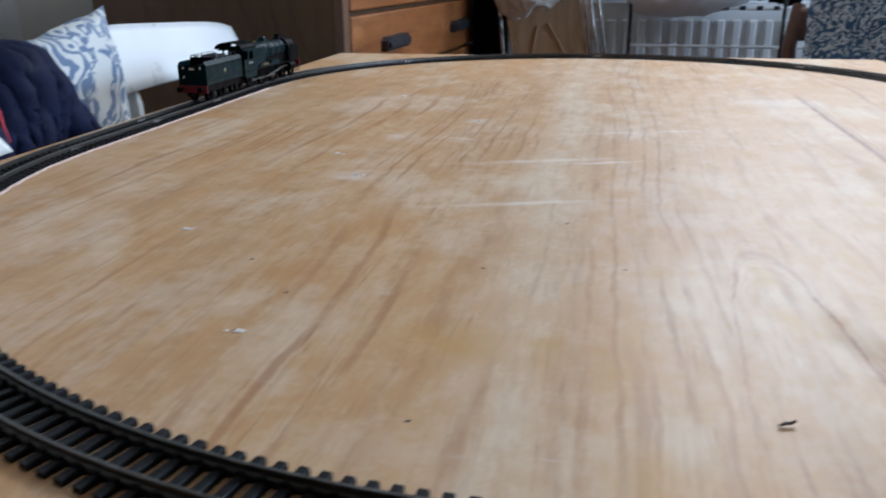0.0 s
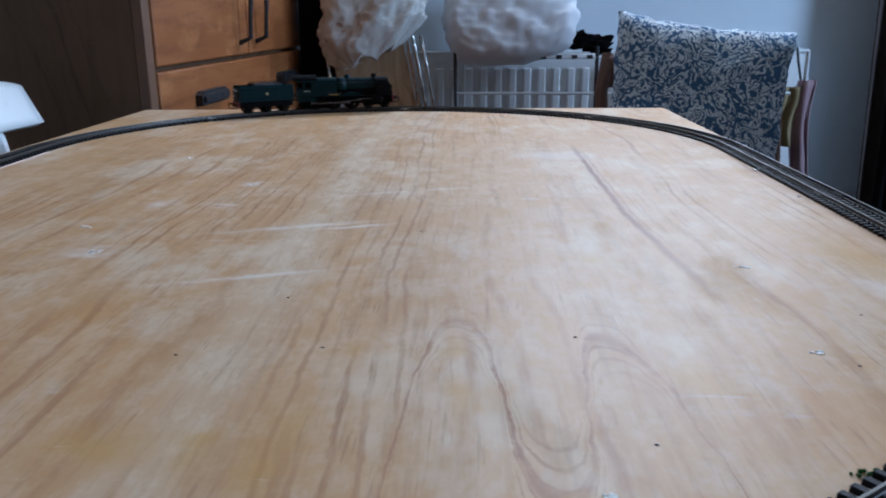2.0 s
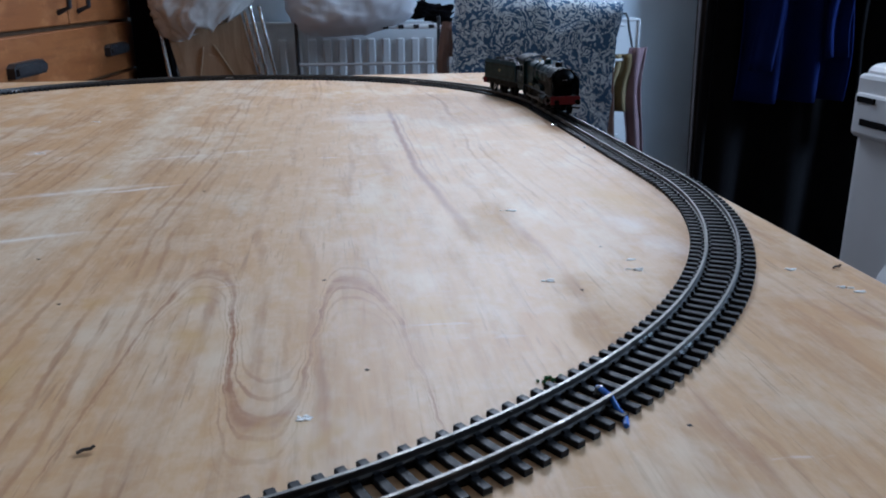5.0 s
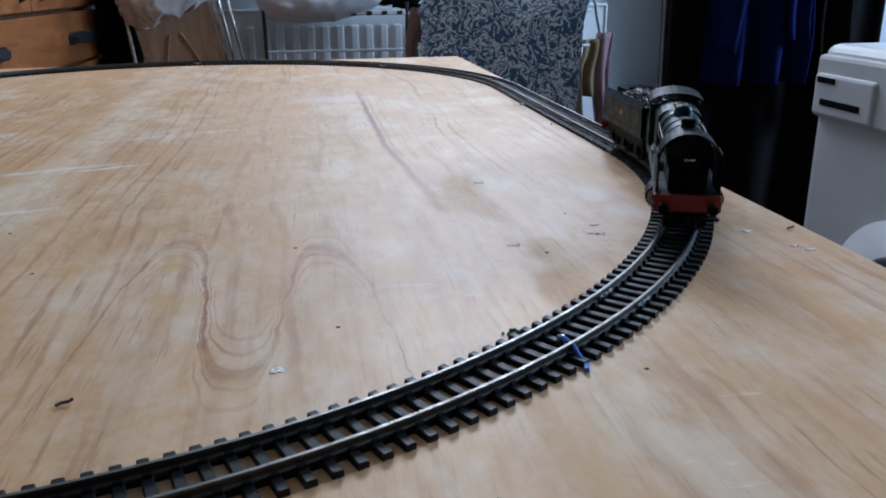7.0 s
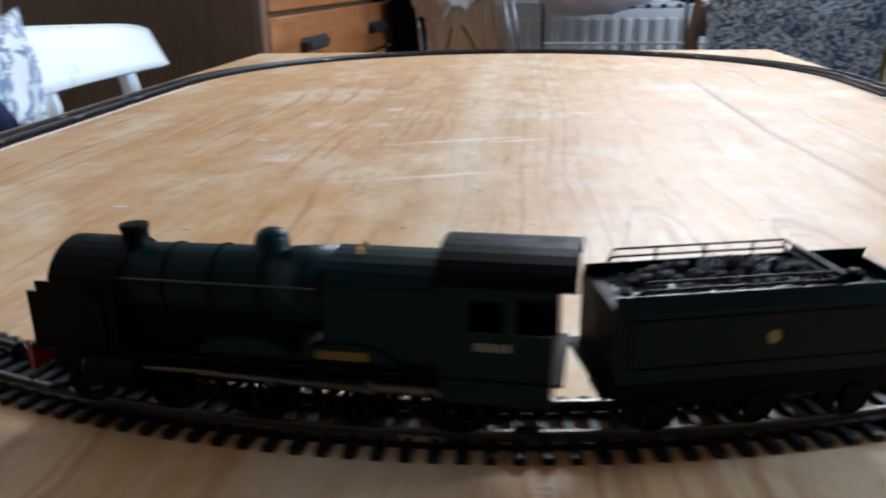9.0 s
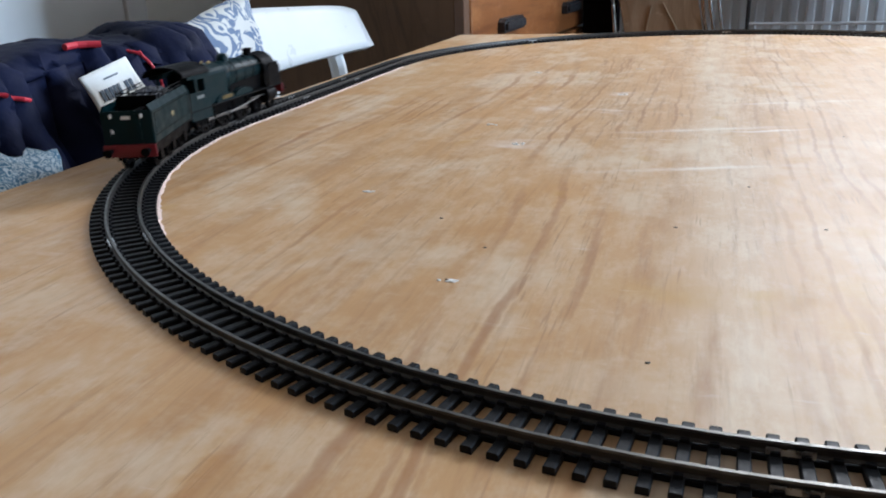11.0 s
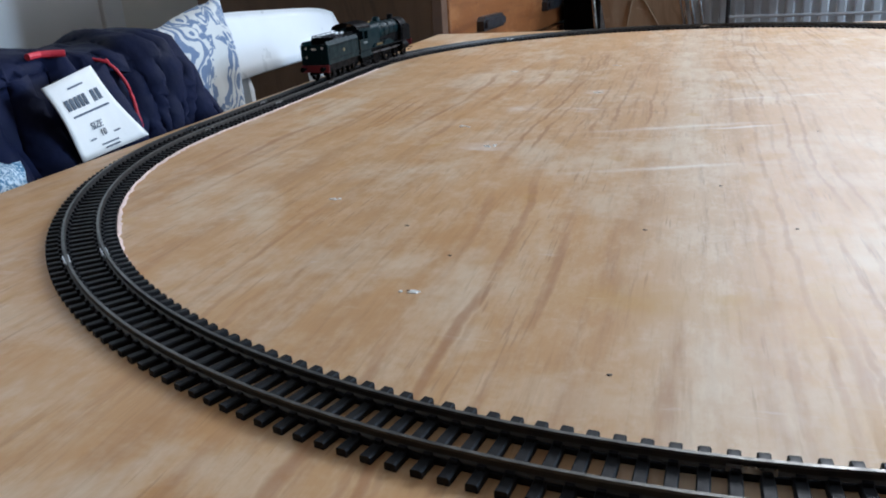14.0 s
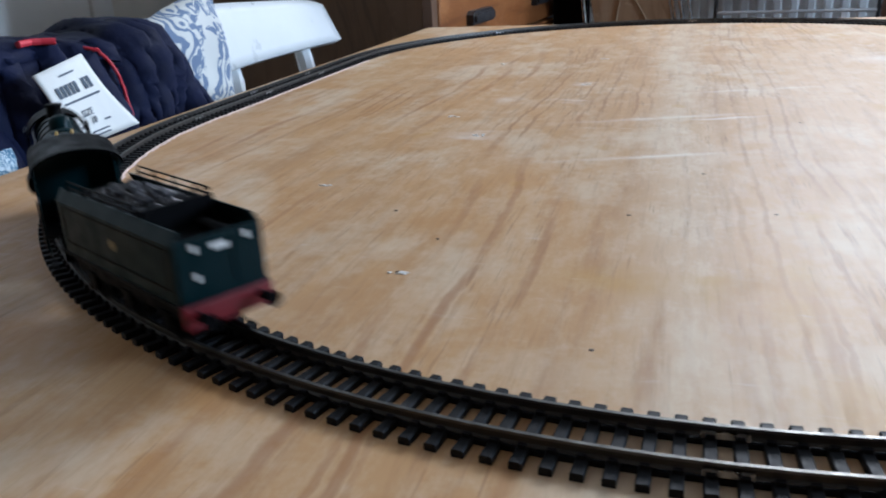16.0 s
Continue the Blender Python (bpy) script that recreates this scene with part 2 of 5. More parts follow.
        c = mix(math_node("MULTIPLY", math_node("MAXIMUM", stains, math_node("MULTIPLY", ramp(noise_node(22, 3, stretched(1, 0.7), 0.6), 0.63, 0.74), 0.8)), 0.55), c, stain)
        white = total([spot(x, y, rx, ry) for x, y, rx, ry in ((0.21, 0.167, 0.04, 0.03), (0.367, -0.37, 0.012, 0.02), (0.364, -0.32, 0.012, 0.015), (-0.171, -0.084, 0.012, 0.012), (-0.108, -0.096, 0.014, 0.008), (-0.168, -0.245, 0.018, 0.012), (-0.11, 0.0, 0.012, 0.01))])
        c = mix(math_node("MULTIPLY", white, 0.4), c, (0.88, 0.82, 0.76))
        tilt_y = math_node("MULTIPLY_ADD", gx, -0.31, gy)
        scrapes = total([math_node("MULTIPLY", bell(math_node("ADD", tilt_y, off(ragged, 0.012)), yy, w), bell(gx, x, rx)) for yy, w, x, rx in ((-0.288, 0.004, -0.035, 0.05), (-0.161, 0.005, -0.035, 0.05), (-0.175, 0.003, 0.02, 0.03), (-0.05, 0.004, 0.05, 0.05))])
        scrapes = math_node("MULTIPLY", scrapes, ramp(ragged2, 0.3, 0.6))
        loose = math_node("MULTIPLY", ramp(noise_node(70.0, 4, stretched(0.3, 1.2), 0.7), 0.62, 0.76), ramp(noise_node(7.0, 3, stretched(1, 1), 0.6), 0.46, 0.62))
        c = mix(math_node("MAXIMUM", math_node("MULTIPLY", scrapes, 0.6), math_node("MULTIPLY", loose, 0.4)), c, (0.88, 0.83, 0.76))
        lines = math_node("MAXIMUM", lanes, fold_lines)
    else:
        c = mix(math_node("MULTIPLY", zone, 0.5 * blotch), c, pale)
        c = mix(math_node("MULTIPLY", haze, 0.5 * blotch), c, pale)
        c = mix(math_node("MULTIPLY", soft, 0.07), c, dark)
        c = mix(math_node("MULTIPLY", streak, 0.52), c, dark)
        c = mix(math_node("MULTIPLY", lines, 0.8), c, dark)
        c = mix(math_node("MULTIPLY", fine, 0.07), c, dark)
        c = mix(math_node("MULTIPLY", blot, 0.5 * blotch), c, stain)
        c = mix(math_node("MULTIPLY", rub, 0.5 * blotch), c, pale)
        c = mix(math_node("MULTIPLY", scuff, 0.5 * blotch), c, tuple(min(1.0, a * 1.25) for a in pale))
    l.new(c, b.inputs["Base Color"])
    rr = math_node("MULTIPLY_ADD", blot, 0.14, rough)
    l.new(math_node("MULTIPLY_ADD", fine, 0.08, rr), b.inputs["Roughness"])
    b.inputs["Specular IOR Level"].default_value = 0.16 if sheet else 0.28
    b.inputs["Coat Weight"].default_value = coat
    b.inputs["Coat Roughness"].default_value = 0.3
    bp = n.new("ShaderNodeBump")
    bp.inputs["Strength"].default_value, bp.inputs["Distance"].default_value = 0.12, 0.0004
    l.new(math_node("ADD", fine, math_node("MULTIPLY", lines, 0.6)), bp.inputs["Height"])
    l.new(bp.outputs["Normal"], b.inputs["Normal"])
    return m


def floral_mat(name, ground, figure, scale=11.0):
    """Printed cotton: pale leaves and scrolls on a dyed ground, in blocks of reversed colour."""
    m = bpy.data.materials.new(name)
    m.use_nodes = True
    n, l = m.node_tree.nodes, m.node_tree.links
    b = n["Principled BSDF"]
    b.inputs["Roughness"].default_value = 0.9
    b.inputs["Specular IOR Level"].default_value = 0.2
    tc = n.new("ShaderNodeTexCoord")
    warp = n.new("ShaderNodeTexNoise")
    warp.inputs["Scale"].default_value = scale * 0.8
    warp.inputs["Detail"].default_value = 2
    l.new(tc.outputs["Object"], warp.inputs["Vector"])
    add = n.new("ShaderNodeMixRGB")
    add.blend_type = "LINEAR_LIGHT"
    add.inputs["Fac"].default_value = 0.09
    l.new(tc.outputs["Object"], add.inputs["Color1"])
    l.new(warp.outputs["Color"], add.inputs["Color2"])

    def voro(s, feature):
        q = n.new("ShaderNodeTexVoronoi")
        q.feature = feature
        q.inputs["Scale"].default_value = s
        l.new(add.outputs["Color"], q.inputs["Vector"])
        return q

    def mth(op, a, c=None):
        q = n.new("ShaderNodeMath")
        q.operation = op
        for i, v in enumerate((a, c)):
            if v is None:
                continue
            if isinstance(v, (int, float)):
                q.inputs[i].default_value = v
            else:
                l.new(v, q.inputs[i])
        return q.outputs[0]

    cells = voro(scale, "F1")
    away = n.new("ShaderNodeVectorMath")
    away.operation = "SUBTRACT"
    l.new(add.outputs["Color"], away.inputs[0])
    l.new(cells.outputs["Position"], away.inputs[1])
    arm = n.new("ShaderNodeSeparateXYZ")
    l.new(away.outputs[0], arm.inputs[0])
    turn = mth("ARCTAN2", arm.outputs[2], arm.outputs[0])
    reach = mth("MULTIPLY", cells.outputs["Distance"], 1.0)
    pick = n.new("ShaderNodeSeparateColor")
    l.new(cells.outputs["Color"], pick.inputs[0])
    # a flower of petals with a ringed eye, or a scroll that winds outwards
    petal = mth("MULTIPLY", mth("GREATER_THAN", mth("ADD", mth("MULTIPLY", mth("ABSOLUTE", mth("SINE", mth("MULTIPLY", turn, 3.0))), 0.34), 0.2), reach), mth("GREATER_THAN", mth("ABSOLUTE", mth("SUBTRACT", reach, 0.16)), 0.035))
    scroll = mth("GREATER_THAN", mth("SINE", mth("ADD", mth("MULTIPLY", reach, 24.0), mth("MULTIPLY", turn, 1.0))), 0.1)
    leaf = mth("GREATER_THAN", mth("SINE", mth("ADD", mth("MULTIPLY", reach, 9.0), mth("MULTIPLY", turn, 2.0))), 0.25)
    vein = mth("GREATER_THAN", mth("ABSOLUTE", mth("SINE", mth("MULTIPLY", turn, 9.0))), 0.3)
    leaf = mth("MULTIPLY", leaf, vein)
    use_flower, use_scroll = mth("GREATER_THAN", pick.outputs[0], 0.62), mth("LESS_THAN", pick.outputs[0], 0.33)
    other = mth("SUBTRACT", 1.0, mth("ADD", use_flower, use_scroll))
    fac = mth("ADD", mth("ADD", mth("MULTIPLY", petal, use_flower), mth("MULTIPLY", scroll, use_scroll)), mth("MULTIPLY", leaf, other))
    sprig = mth("LESS_THAN", mth("ABSOLUTE", mth("SUBTRACT", voro(scale * 2.6, "F1").outputs["Distance"], 0.3)), 0.09)
    fac = mth("MAXIMUM", fac, mth("MULTIPLY", sprig, mth("GREATER_THAN", reach, 0.5)))
    mx = n.new("ShaderNodeMixRGB")
    mx.inputs["Color1"].default_value = (*ground, 1)
    mx.inputs["Color2"].default_value = (*figure, 1)
    l.new(fac, mx.inputs["Fac"])
    l.new(mx.outputs["Color"], b.inputs["Base Color"])
    wv, bp = n.new("ShaderNodeTexNoise"), n.new("ShaderNodeBump")
    wv.inputs["Scale"].default_value = 500
    bp.inputs["Strength"].default_value, bp.inputs["Distance"].default_value = 0.3, 0.001
    l.new(tc.outputs["Object"], wv.inputs["Vector"])
    l.new(wv.outputs["Fac"], bp.inputs["Height"])
    l.new(bp.outputs["Normal"], b.inputs["Normal"])
    return m


M_PLY = wood_mat("birch_ply", (0.61, 0.375, 0.185), (0.29, 0.145, 0.068), (0.56, 0.32, 0.085), 0.44, "Y", ring=17.0, coat=0.0, long=0.15, wave=34.0, pale=(0.74, 0.61, 0.45), sheet=True)
M_PLY_EDGE = mat("ply_edge", (0.5, 0.36, 0.22), 0.8, vary=0.25, scale=90, bump=0.3)
M_ORANGE = wood_mat("honey_pine", (0.23, 0.08, 0.022), (0.12, 0.036, 0.01), (0.19, 0.062, 0.016), 0.45, "Y", ring=5.0, coat=0.1, pale=(0.45, 0.2, 0.07), blotch=0.6)
M_BROWN = wood_mat("dark_veneer", (0.115, 0.062, 0.03), (0.06, 0.032, 0.016), (0.09, 0.05, 0.025), 0.5, "Z", ring=5.0, pale=(0.14, 0.08, 0.045), blotch=0.5)
M_PANEL = wood_mat("raw_board", (0.5, 0.33, 0.19), (0.3, 0.18, 0.09), (0.42, 0.25, 0.12), 0.7, "Z", ring=6.0, pale=(0.58, 0.42, 0.27))
M_EDGE = mat("edge_lipping", (0.12, 0.06, 0.03), 0.5, vary=0.2, scale=40)
M_SLEEPER = mat("black_plastic", (0.0065, 0.0065, 0.008), 0.55, spec=0.2, vary=0.4, scale=300, bump=0.3, bump_scale=900)
M_PLATE = mat("dull_nameplate", (0.16, 0.11, 0.04), 0.5, 0.6, vary=0.15, scale=300)
M_RAIL = mat("nickel_rail", (0.14, 0.135, 0.125), 0.44, 1.0, vary=0.2, scale=200)
M_RAILSIDE = mat("tarnished_rail", (0.07, 0.062, 0.055), 0.45, 0.7, vary=0.3, scale=300)
M_GREEN = mat("loco_green", (0.0014, 0.0128, 0.0155), 0.4, spec=0.12, vary=0.12, scale=120, bump=0.05, bump_scale=600)
M_BLACK = mat("loco_black", (0.002, 0.002, 0.0025), 0.5, spec=0.06, vary=0.2, scale=150, bump=0.05, bump_scale=600)
M_RED = mat("buffer_red", (0.16, 0.008, 0.013), 0.45, vary=0.1, scale=200)
M_STEEL = mat("bright_steel", (0.55, 0.55, 0.55), 0.3, 1.0, vary=0.15, scale=300)
M_GOLD = mat("crest_gold", (0.32, 0.25, 0.12), 0.6, vary=0.1, scale=400)
M_WHITE_TX = mat("white_transfer", (0.75, 0.74, 0.7), 0.6, vary=0.08, scale=300)
M_TRANSFER = mat("faded_transfer", (0.22, 0.23, 0.22), 0.6, vary=0.08, scale=300)
M_RODS = mat("dull_rod_steel", (0.16, 0.155, 0.15), 0.45, 1.0, vary=0.15, scale=300)
M_COAL = mat("coal", (0.03, 0.03, 0.038), 0.42, vary=0.5, scale=300, bump=0.6, bump_scale=500)
M_BRASS = mat("brass", (0.7, 0.5, 0.2), 0.3, 1.0, vary=0.15, scale=300)
M_WALL = mat("wall_paint", (0.62, 0.67, 0.72), 0.85, vary=0.04, scale=9, bump=0.15, bump_scale=120)
# Unseen ceiling and right wall, darkened to hold down bounced light.
M_LOW_BOUNCE = mat("low_bounce_paint", (0.30, 0.28, 0.25), 0.9, vary=0.06, scale=9, bump=0.15, bump_scale=120)
M_CREAM = mat("cream_paint", (0.68, 0.65, 0.58), 0.85, vary=0.05, scale=9, bump=0.15, bump_scale=120)
M_GLOSSWHITE = mat("white_enamel", (0.78, 0.78, 0.77), 0.35, vary=0.04, scale=20)
# White enamel, greyed to hold the shade of a front facing off the windows.
M_MACHINE_SHADED = mat("shaded_washer_enamel", (0.5, 0.5, 0.51), 0.4, vary=0.04, scale=20)
M_CHAIR = mat("white_lacquer", (0.72, 0.73, 0.72), 0.38, vary=0.04, scale=25)
M_DOOR = mat("door_paint", (0.82, 0.83, 0.82), 0.45, vary=0.04, scale=12)
M_NAVY = mat("navy_nylon", (0.009, 0.012, 0.036), 0.75, vary=0.3, scale=40, spec=0.12, bump=0.6, bump_scale=60)
M_REDCORD = mat("red_cord", (0.62, 0.03, 0.05), 0.6, vary=0.1, scale=200)
M_TAG = mat("label_cotton", (0.78, 0.77, 0.73), 0.9, vary=0.05, scale=90, bump=0.3, bump_scale=700)
M_INK = mat("label_ink", (0.08, 0.1, 0.13), 0.8, vary=0.1, scale=200)
M_FLORAL = floral_mat("floral_cotton", (0.075, 0.14, 0.25), (0.70, 0.76, 0.80), 21.0)
M_FLORAL2 = floral_mat("floral_cotton_grey", (0.62, 0.62, 0.59), (0.17, 0.22, 0.32), 17.0)
M_FLORAL3 = floral_mat("small_print_cotton", (0.10, 0.20, 0.30), (0.55, 0.64, 0.70), 42.0)
M_PILLOW = mat("white_cotton", (0.75, 0.74, 0.76), 0.9, vary=0.06, scale=14, bump=0.3, bump_scale=300)
M_BAG = mat("milky_plastic", (0.72, 0.7, 0.66), 0.32, vary=0.1, scale=14, bump=0.3, bump_scale=60)
M_WIRE = mat("black_wire", (0.02, 0.02, 0.022), 0.4, vary=0.2, scale=100)
M_WIREWHITE = mat("white_wire", (0.75, 0.75, 0.75), 0.4, vary=0.05, scale=100)
M_CHROME = mat("chrome_tube", (0.75, 0.74, 0.72), 0.16, 1.0, vary=0.08, scale=60)
M_DARK = mat("dark_cloth", (0.005, 0.0045, 0.005), 0.95, spec=0.05, vary=0.4, scale=12, bump=0.4, bump_scale=80)
M_CURTAIN = mat("brown_curtain", (0.055, 0.042, 0.037), 0.95, spec=0.05, vary=0.3, scale=8, bump=0.4, bump_scale=200)
M_BLUE = mat("blue_cloth", (0.004, 0.008, 0.05), 0.9, spec=0.05, vary=0.3, scale=10, bump=0.4, bump_scale=150)
M_OLIVE = mat("olive_cloth", (0.2, 0.15, 0.07), 0.9, vary=0.2, scale=20, bump=0.4, bump_scale=200)
M_MAUVE = mat("mauve_cloth", (0.25, 0.16, 0.17), 0.9, vary=0.2, scale=20, bump=0.4, bump_scale=200)
M_BROWNCHAIR = mat("brown_chairwood", (0.13, 0.06, 0.035), 0.5, vary=0.25, scale=30)
M_CARPET = mat("carpet", (0.1, 0.08, 0.062), 0.95, vary=0.3, scale=30, bump=0.6, bump_scale=400)
M_BLUEWIRE = mat("blue_insulation", (0.02, 0.12, 0.5), 0.45, vary=0.1, scale=200)
M_MOSS = mat("green_flock", (0.03, 0.11, 0.02), 0.95, vary=0.4, scale=400, bump=0.6, bump_scale=900)
M_CHIPPALE = mat("bare_splinter", (0.9, 0.87, 0.82), 0.5, vary=0.06, scale=300)
M_CHIPWOOD = mat("dark_splinter", (0.06, 0.045, 0.035), 0.8, vary=0.3, scale=300)
M_PALE_RIM = mat("pale_pink_rim", (0.72, 0.54, 0.46), 0.6, vary=0.2, scale=150, bump=0.4, bump_scale=500)
# ---- shape helpers ----
def part(name, bm, material, parent=None, label="", smooth=False):
    """Links a bmesh as one mesh object under a thing or a part."""
    me = bpy.data.meshes.new(name)
    bm.to_mesh(me)
    bm.free()
    me.materials.append(material)
    if smooth:
        for p in me.polygons:
            p.use_smooth = True
    ob = new(name, me)
    if parent is not None:
        ob.parent = parent
    if label:
        ob["label"] = label
    return ob


def box(bm, x0, x1, y0, y1, z0, z1, bevel=0.0, seg=2):
    r = bmesh.ops.create_cube(bm, size=1)
    m = Matrix.Translation(((x0 + x1) / 2, (y0 + y1) / 2, (z0 + z1) / 2)) @ Matrix.Diagonal((x1 - x0, y1 - y0, z1 - z0, 1))
    bmesh.ops.transform(bm, matrix=m, verts=r["verts"])
    if bevel:
        es = list({e for v in r["verts"] for e in v.link_edges})
        bmesh.ops.bevel(bm, geom=es, offset=bevel, segments=seg, affect="EDGES", profile=0.5)
    return bm


def boxed(*a, **k):
    return box(bmesh.new(), *a, **k)


def rod(bm, a, b, r, n=10, r2=None):
    """A closed bar of round section from a to b."""
    a, b = Vector(a), Vector(b)
    v = bmesh.ops.create_cone(bm, cap_ends=True, segments=n, radius1=r, radius2=r if r2 is None else r2, depth=(b - a).length)["verts"]
    bmesh.ops.transform(bm, matrix=Matrix.Translation((a + b) / 2) @ (b - a).to_track_quat("Z", "Y").to_matrix().to_4x4(), verts=v)
    return bm


def tube(bm, pts, r, n=8):
    """A bent bar through the points."""
    rings = []
    pts = [Vector(p) for p in pts]
    for i, p in enumerate(pts):
        d = (pts[min(i + 1, len(pts) - 1)] - pts[max(i - 1, 0)]).normalized()
        q = d.to_track_quat("Z", "Y")
        rings.append([bm.verts.new(p + q @ Vector((r * math.cos(2 * math.pi * k / n), r * math.sin(2 * math.pi * k / n), 0))) for k in range(n)])
    for a, b in zip(rings, rings[1:]):
        for k in range(n):
            bm.faces.new((a[k], a[(k + 1) % n], b[(k + 1) % n], b[k]))
    bm.faces.new(rings[0][::-1])
    bm.faces.new(rings[-1])
    return bm


def lathe(bm, profile, axis="Z", n=24, at=(0, 0, 0)):
    """Turns (radius, height) pairs about an axis through at."""
    at = Vector(at)
    rings = []
    for r, h in profile:
        ring = []
        for k in range(n):
            a = 2 * math.pi * k / n
            c, s = r * math.cos(a), r * math.sin(a)
            ring.append(bm.verts.new(at + {"Z": Vector((c, s, h)), "Y": Vector((c, h, s)), "X": Vector((h, c, s))}[axis]))
        rings.append(ring)
    for a, b in zip(rings, rings[1:]):
        for k in range(n):
            bm.faces.new((a[k], a[(k + 1) % n], b[(k + 1) % n], b[k]))
    bm.faces.new(rings[0][::-1])
    bm.faces.new(rings[-1])
    bmesh.ops.recalc_face_normals(bm, faces=bm.faces)
    return bm


def extrude(bm, outline, axis, lo, hi):
    """A prism: outline pairs in the two other axes (XYZ order), from lo to hi along axis."""
    def at(p, h):
        return {"X": (h, p[0], p[1]), "Y": (p[0], h, p[1]), "Z": (p[0], p[1], h)}[axis]
    a = [bm.verts.new(at(p, lo)) for p in outline]
    b = [bm.verts.new(at(p, hi)) for p in outline]
    k = len(a)
    fs = [bm.faces.new(a[::-1]), bm.faces.new(b)]
    for i in range(k):
        fs.append(bm.faces.new((a[i], a[(i + 1) % k], b[(i + 1) % k], b[i])))
    bmesh.ops.recalc_face_normals(bm, faces=fs)
    return bm


def cushion(bm, w, h, d, n=22, crease=0.006, seed=1, ear=0.0):
    """A stuffed cushion in the xz plane, thick along y, with puckered seams."""
    grid = {}
    for side in (-1, 1):
        for i in range(n + 1):
            for j in range(n + 1):
                u, v = 2 * i / n - 1, 2 * j / n - 1
                edge = (1 - u ** 4) * (1 - v ** 4)
                pinch = 1 - 0.06 * (1 - abs(v) ** 2) * abs(u) ** 6 - ear * (1 - abs(u))
                pz = 1 - 0.07 * (1 - abs(u) ** 2)
                x, z = u * w / 2 * (1 - 0.05 * (1 - v * v)), v * h / 2 * (1 - 0.05 * (1 - u * u))
                y = side * d / 2 * max(edge, 0) ** 0.45
                wr = noise.noise(Vector((u * 3 + seed, v * 3, side * 2))) * crease * 2 + noise.noise(Vector((u * 8 + seed, v * 7, side))) * crease
                if 0 < i < n and 0 < j < n:
                    grid[side, i, j] = bm.verts.new((x, y + wr * side, z + 0.5 * wr))
                elif side < 0:
                    grid[-1, i, j] = grid[1, i, j] = bm.verts.new((x + wr, y, z + wr))
    for side in (-1, 1):
        for i in range(n):
            for j in range(n):
                q = [grid[side, i, j], grid[side, i + 1, j], grid[side, i + 1, j + 1], grid[side, i, j + 1]]
                bm.faces.new(q if side < 0 else q[::-1])
    return bm


def cloth(bm, nu, nv, fn, thick=0.004):
    """A sheet given by fn(u, v) for u, v in 0..1, with a back face."""
    g = [[Vector(fn(i / nu, j / nv)) for j in range(nv + 1)] for i in range(nu + 1)]
    front, back = [], []
    for i in range(nu + 1):
        fr, br = [], []
        for j in range(nv + 1):
            du = g[min(i + 1, nu)][j] - g[max(i - 1, 0)][j]
            dv = g[i][min(j + 1, nv)] - g[i][max(j - 1, 0)]
            k = du.cross(dv)
            k = k.normalized() if k.length > 1e-9 else Vector((0, 0, 1))
            fr.append(bm.verts.new(g[i][j]))
            br.append(bm.verts.new(g[i][j] - k * thick))
        front.append(fr)
        back.append(br)
    for i in range(nu):
        for j in range(nv):
            bm.faces.new((front[i][j], front[i + 1][j], front[i + 1][j + 1], front[i][j + 1]))
            bm.faces.new((back[i][j + 1], back[i + 1][j + 1], back[i + 1][j], back[i][j]))
    for i in range(nu):
        bm.faces.new((front[i + 1][0], front[i][0], back[i][0], back[i + 1][0]))
        bm.faces.new((front[i][nv], front[i + 1][nv], back[i + 1][nv], back[i][nv]))
    for j in range(nv):
        bm.faces.new((front[0][j], front[0][j + 1], back[0][j + 1], back[0][j]))
        bm.faces.new((front[nu][j + 1], front[nu][j], back[nu][j], back[nu][j + 1]))
    return bm


def empty(name, at=(0, 0, 0), rz=0.0):
    ob = new(name)
    ob.empty_display_size = 0.05
    ob.matrix_basis = pose(*at, 0, 0, rz)
    return ob


# ---- the room ----
def wall_with_hole(name, axis, at, thick, lo, hi, holes, material, label):
    """A wall across axis with rectangular openings (lo, hi, z lo, z hi), in order."""
    bm = bmesh.new()
    def b(a0, a1, z0, z1):
        if axis == "X":
            box(bm, min(at, at + thick), max(at, at + thick), a0, a1, z0, z1)
        else:
            box(bm, a0, a1, min(at, at + thick), max(at, at + thick), z0, z1)
    edge = lo
    for h in holes:
        b(edge, h[0], 0, CEIL)
        b(h[0], h[1], 0, h[2])
        b(h[0], h[1], h[3], CEIL)
        edge = h[1]
    b(edge, hi, 0, CEIL)
    return tagged(part(name, bm, material), label, "wall", kind="structure")


tagged(part("floor", boxed(X_LEFT - 0.2, X_RIGHT + 0.2, Y_NEAR - 0.2, Y_FAR + 0.2, -0.1, 0), M_CARPET), "brown carpeted room floor", "floor", kind="structure")
tagged(part("ceiling", boxed(X_LEFT - 0.2, X_RIGHT + 0.2, Y_NEAR - 0.2, Y_FAR + 0.2, CEIL, CEIL + 0.1), M_LOW_BOUNCE), "plain unseen ceiling, darkened to cut bounced light", "ceiling", kind="structure")
far_hole = (FAR_X - FAR_W / 2, FAR_X + FAR_W / 2, FAR_Z - FAR_H / 2, FAR_Z + FAR_H / 2)
side_hole = (SIDE_Y - SIDE_W / 2, SIDE_Y + SIDE_W / 2, SIDE_Z - SIDE_H / 2, SIDE_Z + SIDE_H / 2)
wall_with_hole("wall_far", "Y", Y_FAR, 0.18, X_LEFT - 0.2, X_RIGHT + 0.2, (far_hole,), M_WALL, "pale blue-white painted wall behind the radiator")
